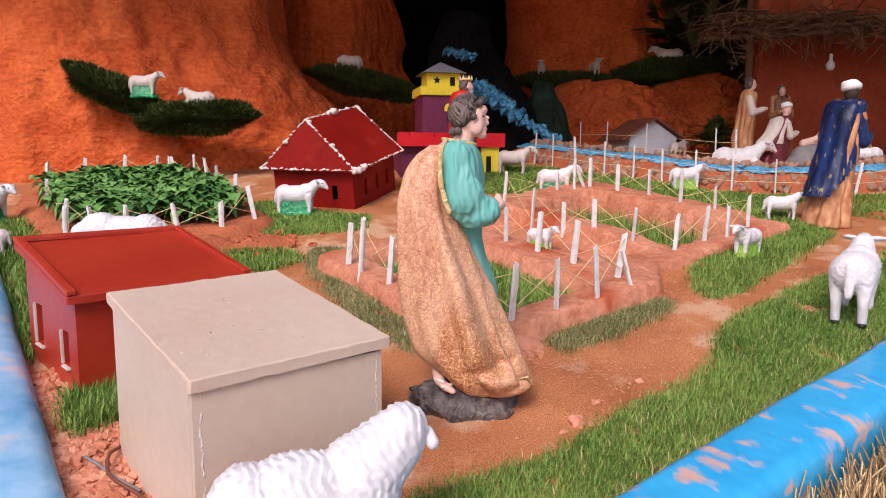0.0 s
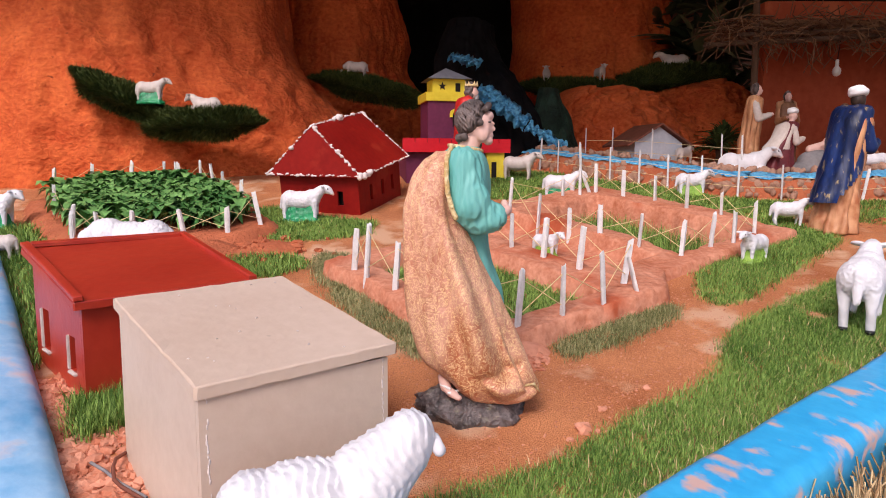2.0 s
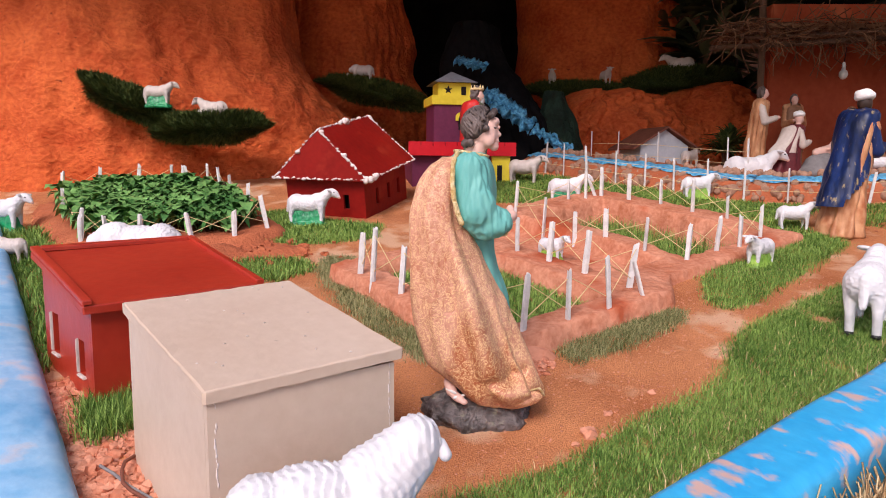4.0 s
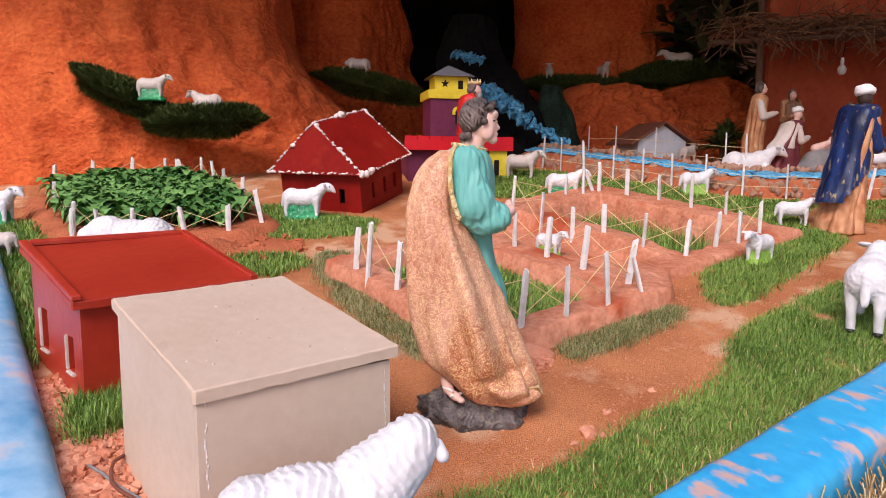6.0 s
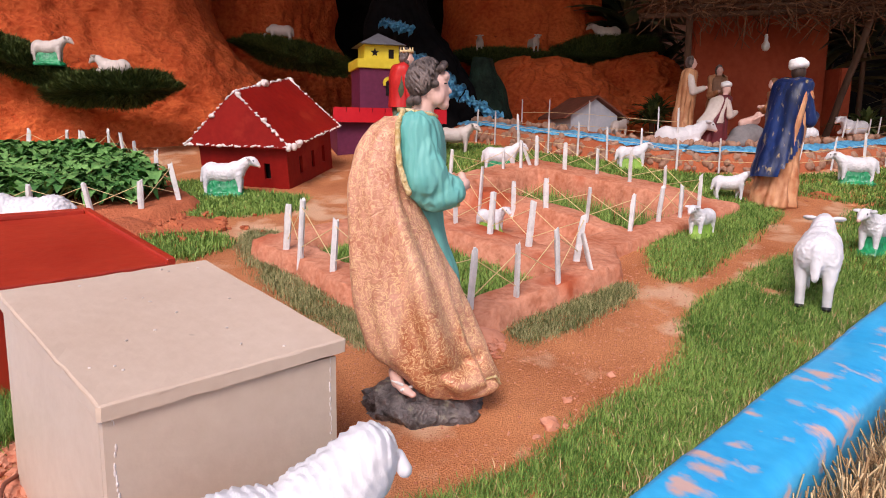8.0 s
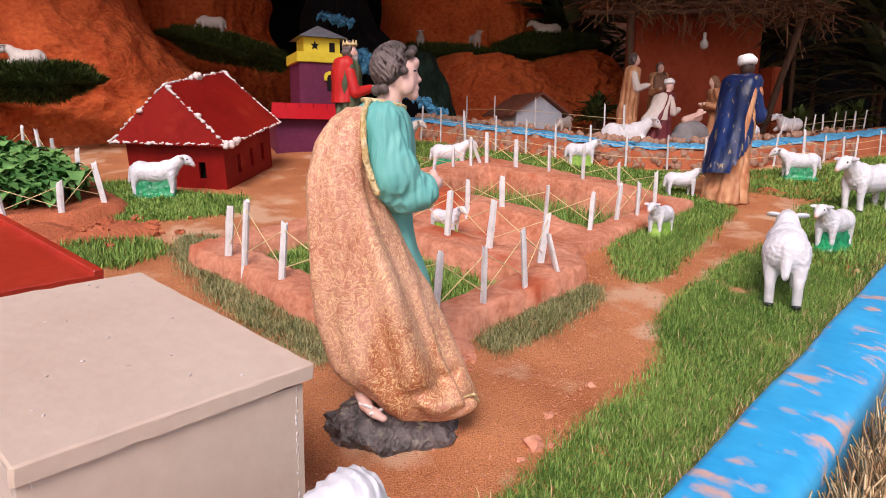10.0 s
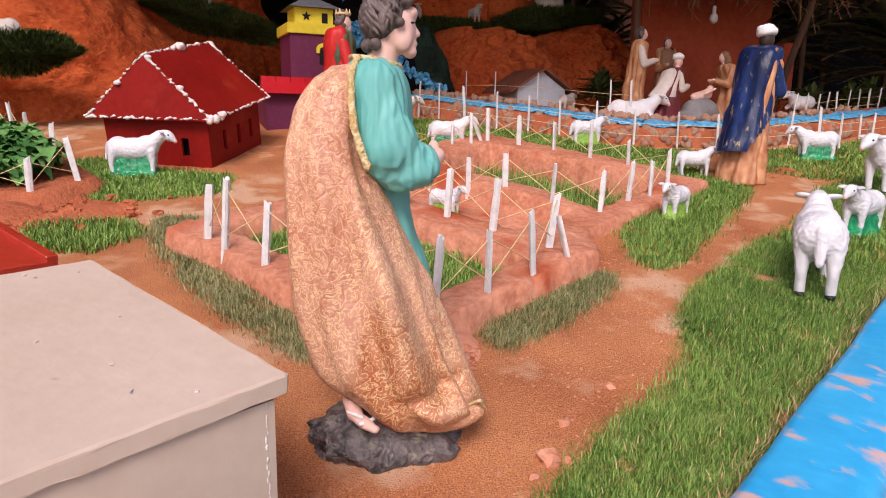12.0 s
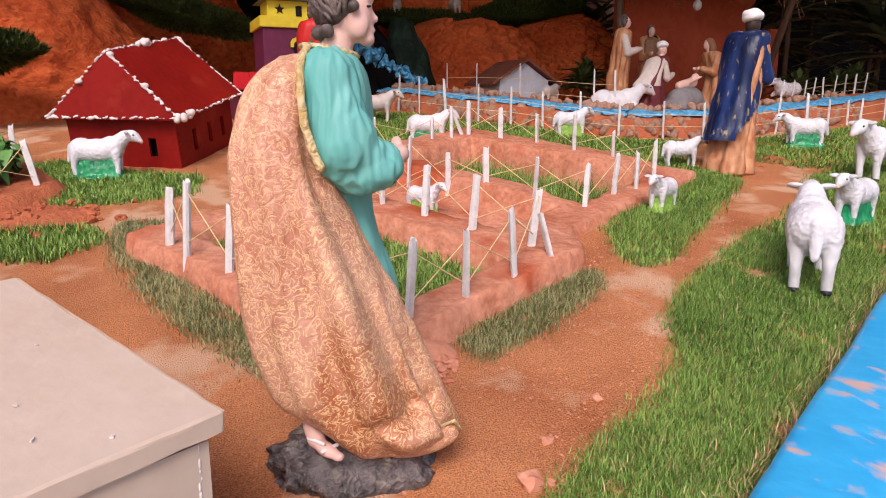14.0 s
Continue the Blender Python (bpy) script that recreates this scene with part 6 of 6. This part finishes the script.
def straws(rng, count, spot, length, r, mat, name):
    """Thin stalks joined in one mesh; spot gives a root and a direction."""
    co, quads = [], []
    for _ in range(count):
        p, d = spot(rng)
        p, d = np.array(p), np.array(d) / np.linalg.norm(d)
        l = length * rng.uniform(0.5, 1.3)
        a = np.cross(d, [0.3, 0.5, 0.8])
        a /= np.linalg.norm(a)
        b = np.cross(d, a)
        o = len(co)
        kink = rng.normal(0, 0.12, 3) * l
        for c in (p, p + d * l * 0.5 + kink, p + d * l):
            for w in (a, -0.5 * a + 0.87 * b, -0.5 * a - 0.87 * b):
                co.append(c + w * r)
        for k in range(2):
            for i in range(3):
                j = (i + 1) % 3
                quads.append((o + k * 3 + i, o + k * 3 + j, o + k * 3 + 3 + j, o + k * 3 + 3 + i))
    return fast_mesh(name, co, quads, np.zeros((0, 3), int), mat)


def stable():
    root = put("stable", Matrix.Identity(4), "open stable with red washed wall and straw-fringed pole roof", "stable")
    part("wall", box("wall", (2.3, 5.15, 0.4), (3.35, 5.3, 1.75), BRICKRED, 0.01), root)
    part("side_wall", box("side", (3.36, 5.0, 0.4), (3.46, 5.3, 1.1), BRICKRED, 0.01), root)
    pole = lambda a, b, r: bent_stick("pole", [Vector(a).lerp(Vector(b), i / 6) + Vector((random.uniform(-0.01, 0.01), random.uniform(-0.01, 0.01), 0)) for i in range(7)], r, POLE, root)
    pole((2.1, 4.72, 0.5), (2.03, 4.7, 1.7), 0.022)
    pole((3.08, 4.72, 0.55), (3.36, 4.7, 1.5), 0.024)
    pole((1.7, 4.7, 1.36), (3.6, 4.7, 1.47), 0.018)
    pole((1.9, 4.68, 1.42), (3.5, 4.68, 1.5), 0.014)
    pole((2.0, 5.2, 1.6), (3.6, 5.2, 1.65), 0.02)
    for i in range(5):
        x = 2.05 + 0.33 * i
        pole((x, 4.66, 1.43 + 0.02 * i), (x, 5.35, 1.66), 0.012)
    rng = np.random.default_rng(5)
    part("thatch", box("thatch", (1.95, 4.72, 1.5), (3.5, 5.4, 1.53), STRAW_DARK, 0.01), root, m=None)
    me = straws(rng, 520, lambda r: ((r.uniform(1.75, 3.55), r.uniform(4.62, 4.78), r.uniform(1.4, 1.55)), (r.normal(0, 0.9), r.normal(-0.1, 0.4), r.normal(-0.35, 0.5))), 0.22, 0.0035, STRAW_DARK, "fringe")
    tagged(part("straw_fringe", me, root, "tangled dry straw hanging from the eave"), kind="stuff")
    lamp = tagged(part("hanging_bulb", mesh_of("hanging_bulb", *blended(lumps(((2.62, 4.75, 1.2), (0.028, 0.028, 0.034)), ((2.62, 4.75, 1.22), (2.62, 4.75, 1.27), 0.012, 0.012)), 0.005, 2), BULB)), "unlit frosted bulb hanging under the stable roof", "light bulb")
    wire = bent_stick("wire", [(2.62, 4.75, 1.26), (2.622, 4.74, 1.35), (2.62, 4.72, 1.47)], 0.003, HOLE, lamp)


stable()


# ---- plants at the back ----
def spiky_plant(name, x, y, z, leaves, length, width, mat, seed, label, rise=0.6, arch=0.9):
    rng = random.Random(seed)
    co, quads = [], []
    for _ in range(leaves):
        a = rng.uniform(0, 2 * math.pi)
        e = rng.uniform(0.1, 1.3) * rise + 0.15
        l = length * rng.uniform(0.6, 1.2)
        w = width * rng.uniform(0.7, 1.2)
        o = len(co)
        for k in range(6):
            f = k / 5
            r = l * f * math.cos(e) * (1 + 0.1 * f)
            h = l * f * math.sin(e) - arch * l * 0.5 * f * f
            ww = w * math.sin(math.pi * min(0.12 + f * 0.88, 0.995)) + 0.002
            cx, cy = r * math.cos(a), r * math.sin(a)
            sx_, sy_ = -math.sin(a) * ww, math.cos(a) * ww
            co += [(cx - sx_, cy - sy_, h), (cx, cy, h - ww * 0.5), (cx + sx_, cy + sy_, h)]
        for k in range(5):
            b = o + k * 3
            quads += [(b, b + 1, b + 4, b + 3), (b + 1, b + 2, b + 5, b + 4)]
    root = tagged(part(name, None, m=pose(x, y, z)), label, "plant", "plants at the back")
    part("leaves", fast_mesh("leaves", co, quads, np.zeros((0, 3), int), mat), root)
    bent_stick("stem", [(0, 0, -(z - level(x, y)) - 0.05), (0.01, 0.01, -(z - level(x, y)) * 0.5), (0, 0, 0.02)], 0.02, POLE, root)
    return root


spiky_plant("broadleaf_plant", 2.25, 6.3, 1.55, 46, 0.75, 0.045, FROND, 1, "dark strap-leaved plant behind the stable", 0.9)
spiky_plant("broadleaf_plant", 2.6, 6.5, 1.9, 40, 0.8, 0.05, FROND, 2, "dark strap-leaved plant behind the stable", 0.9)
for i, (x, y, z) in enumerate(((2.2, 6.7, 1.3), (2.55, 6.9, 1.5), (2.3, 7.0, 2.1), (2.75, 6.8, 1.2), (2.05, 6.9, 1.75))):
    spiky_plant("broadleaf_plant", x, y, z, 50, 0.7, 0.05, FROND, 50 + i, "dark strap-leaved plant behind the stable", 0.9)
for i, (x, y, z) in enumerate(((3.75, 5.3, 1.25), (4.2, 5.6, 1.6), (4.5, 5.2, 1.1), (3.9, 5.9, 1.9), (4.9, 5.7, 1.6), (3.6, 5.7, 1.0), (4.4, 4.9, 0.9), (5.2, 5.0, 1.2))):
    spiky_plant("palm", x, y, z, 54, 0.85, 0.035, FROND, 10 + i, "dark arching palm beside the stable", 1.0)
# Bushes take the same shade-darkened green.
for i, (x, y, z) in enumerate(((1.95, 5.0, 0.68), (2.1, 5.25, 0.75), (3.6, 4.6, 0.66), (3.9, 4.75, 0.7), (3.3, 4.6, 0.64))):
    spiky_plant("fern_bush", x, y, z, 90, 0.26, 0.012, GRASS_SHADED, 30 + i, "low ferny bush, its green darkened for shade", 1.1)


# ---- cascade and dark lumps by the castle ----
def cascade(name, a, b, width, seed, label):
    a, b = Vector(a), Vector(b)
    side = Vector((0, 0, 1)).cross(b - a).normalized()
    up = side.cross(b - a).normalized()
    verts, faces = [], []
    n, m = 40, 12
    for i in range(n + 1):
        for j in range(m + 1):
            u, v = i / n, j / m * 2 - 1
            w = width * (0.75 + 0.9 * noise.noise((u * 5, v * 2, seed)))
            p = a.lerp(b, u) + Vector((0.6, 0, 0.8)) * v * w + Vector((0, -0.05, 0)) * (1 - v * v) + Vector((0.3, 1, 0.6)) * 0.06 * noise.noise((u * 11, v * 4, seed)) + Vector((0, 0.5, 1)) * 0.02 * noise.noise((u * 30, v * 9, seed))
            verts.append(p)
    for i in range(n):
        for j in range(m):
            p = i * (m + 1) + j
            faces.append((p, p + 1, p + m + 2, p + m + 1))
    me = mesh_of(name, verts, faces, WATER)
    return tagged(part(name, me), label, "painted water")


cascade("cascade", (0.22, 5.0, 1.1), (0.56, 4.9, 0.85), 0.07, 1.0, "crumpled blue painted cascade on dark rock")
cascade("cascade", (0.56, 4.85, 0.84), (0.8, 4.7, 0.68), 0.04, 5.0, "pale blue painted cascade pouring into the channel")
cascade("cascade", (0.02, 5.2, 1.36), (0.25, 5.2, 1.3), 0.04, 8.0, "crumpled blue painted cascade on dark rock")
mound("grotto_lump", [(0.4, 0.35, 5.4, 0.5, 0.35), (0.8, 0.35, 5.45, 0.42, 0.3), (1.1, 0.3, 5.5, 0.36, 0.28), (1.4, 0.2, 5.6, 0.3, 0.25), (1.7, 0.2, 5.7, 0.2, 0.2)], CLOTH_BLACK, 3.0, 0.12, "black painted grotto rock")
# Plain lump put in place of an upright dark green figure.
mound("grotto_lump", [(0.4, 0.85, 5.35, 0.22, 0.2), (0.7, 0.83, 5.4, 0.17, 0.17), (0.95, 0.8, 5.4, 0.13, 0.14), (1.15, 0.78, 5.4, 0.08, 0.08)], ROUGH_GREEN, 5.0, 0.1, "plain dark green lump in place of a figure")


# ---- straw outside the kerb ----
def kerb_straw(rng):
    s, t = rng.uniform(0.78, 1.7), rng.uniform(0.3, 0.53)
    x, y = lat(s, t)
    return (x, y, level(x, y) - 0.14), (rng.normal(0, 0.2), rng.normal(0, 0.2), 1.0)


x, y = lat(1.24, 0.38)
bale = tagged(part("straw_bale", box("bale", (-0.5, -0.12, -0.45 - level(x, y)), (0.5, 0.16, -0.1), STRAW, 0.02), m=Matrix.Translation((x, y, level(x, y))) @ pose(0, 0, 0, 0, 0, TURNED)), "bale of dry cut straw standing beside the kerb", "straw bale")
straw = straws(np.random.default_rng(9), 4200, kerb_straw, 0.15, 0.002, STRAW, "straw")
me = tagged(part("loose_straw", straw), kind="stuff")
me.parent = bale
me.matrix_parent_inverse = bale.matrix_basis.inverted()


# ---- loose wire on the rubble ----
def wire(name, pts, r, mat, label):
    ob = bent_stick(name, [(x, y, level(x, y) + h) for x, y, h in pts], r, mat)
    return tagged(ob, label, "wire")


wire("wire", [(-0.6, 1.268, 0.025), (-0.605, 1.24, 0.03), (-0.598, 1.214, 0.03), (-0.58, 1.18, 0.028), (-0.56, 1.164, 0.025), (-0.513, 1.136, 0.022), (-0.48, 1.11, 0.02)], 0.0035, TILE, "brown bent cable lying on the rubble")
wire("wire", [(-0.653, 1.242, 0.022), (-0.61, 1.21, 0.025), (-0.572, 1.181, 0.022), (-0.505, 1.14, 0.02)], 0.003, GREYCLOTH, "grey cable end lying on the rubble")
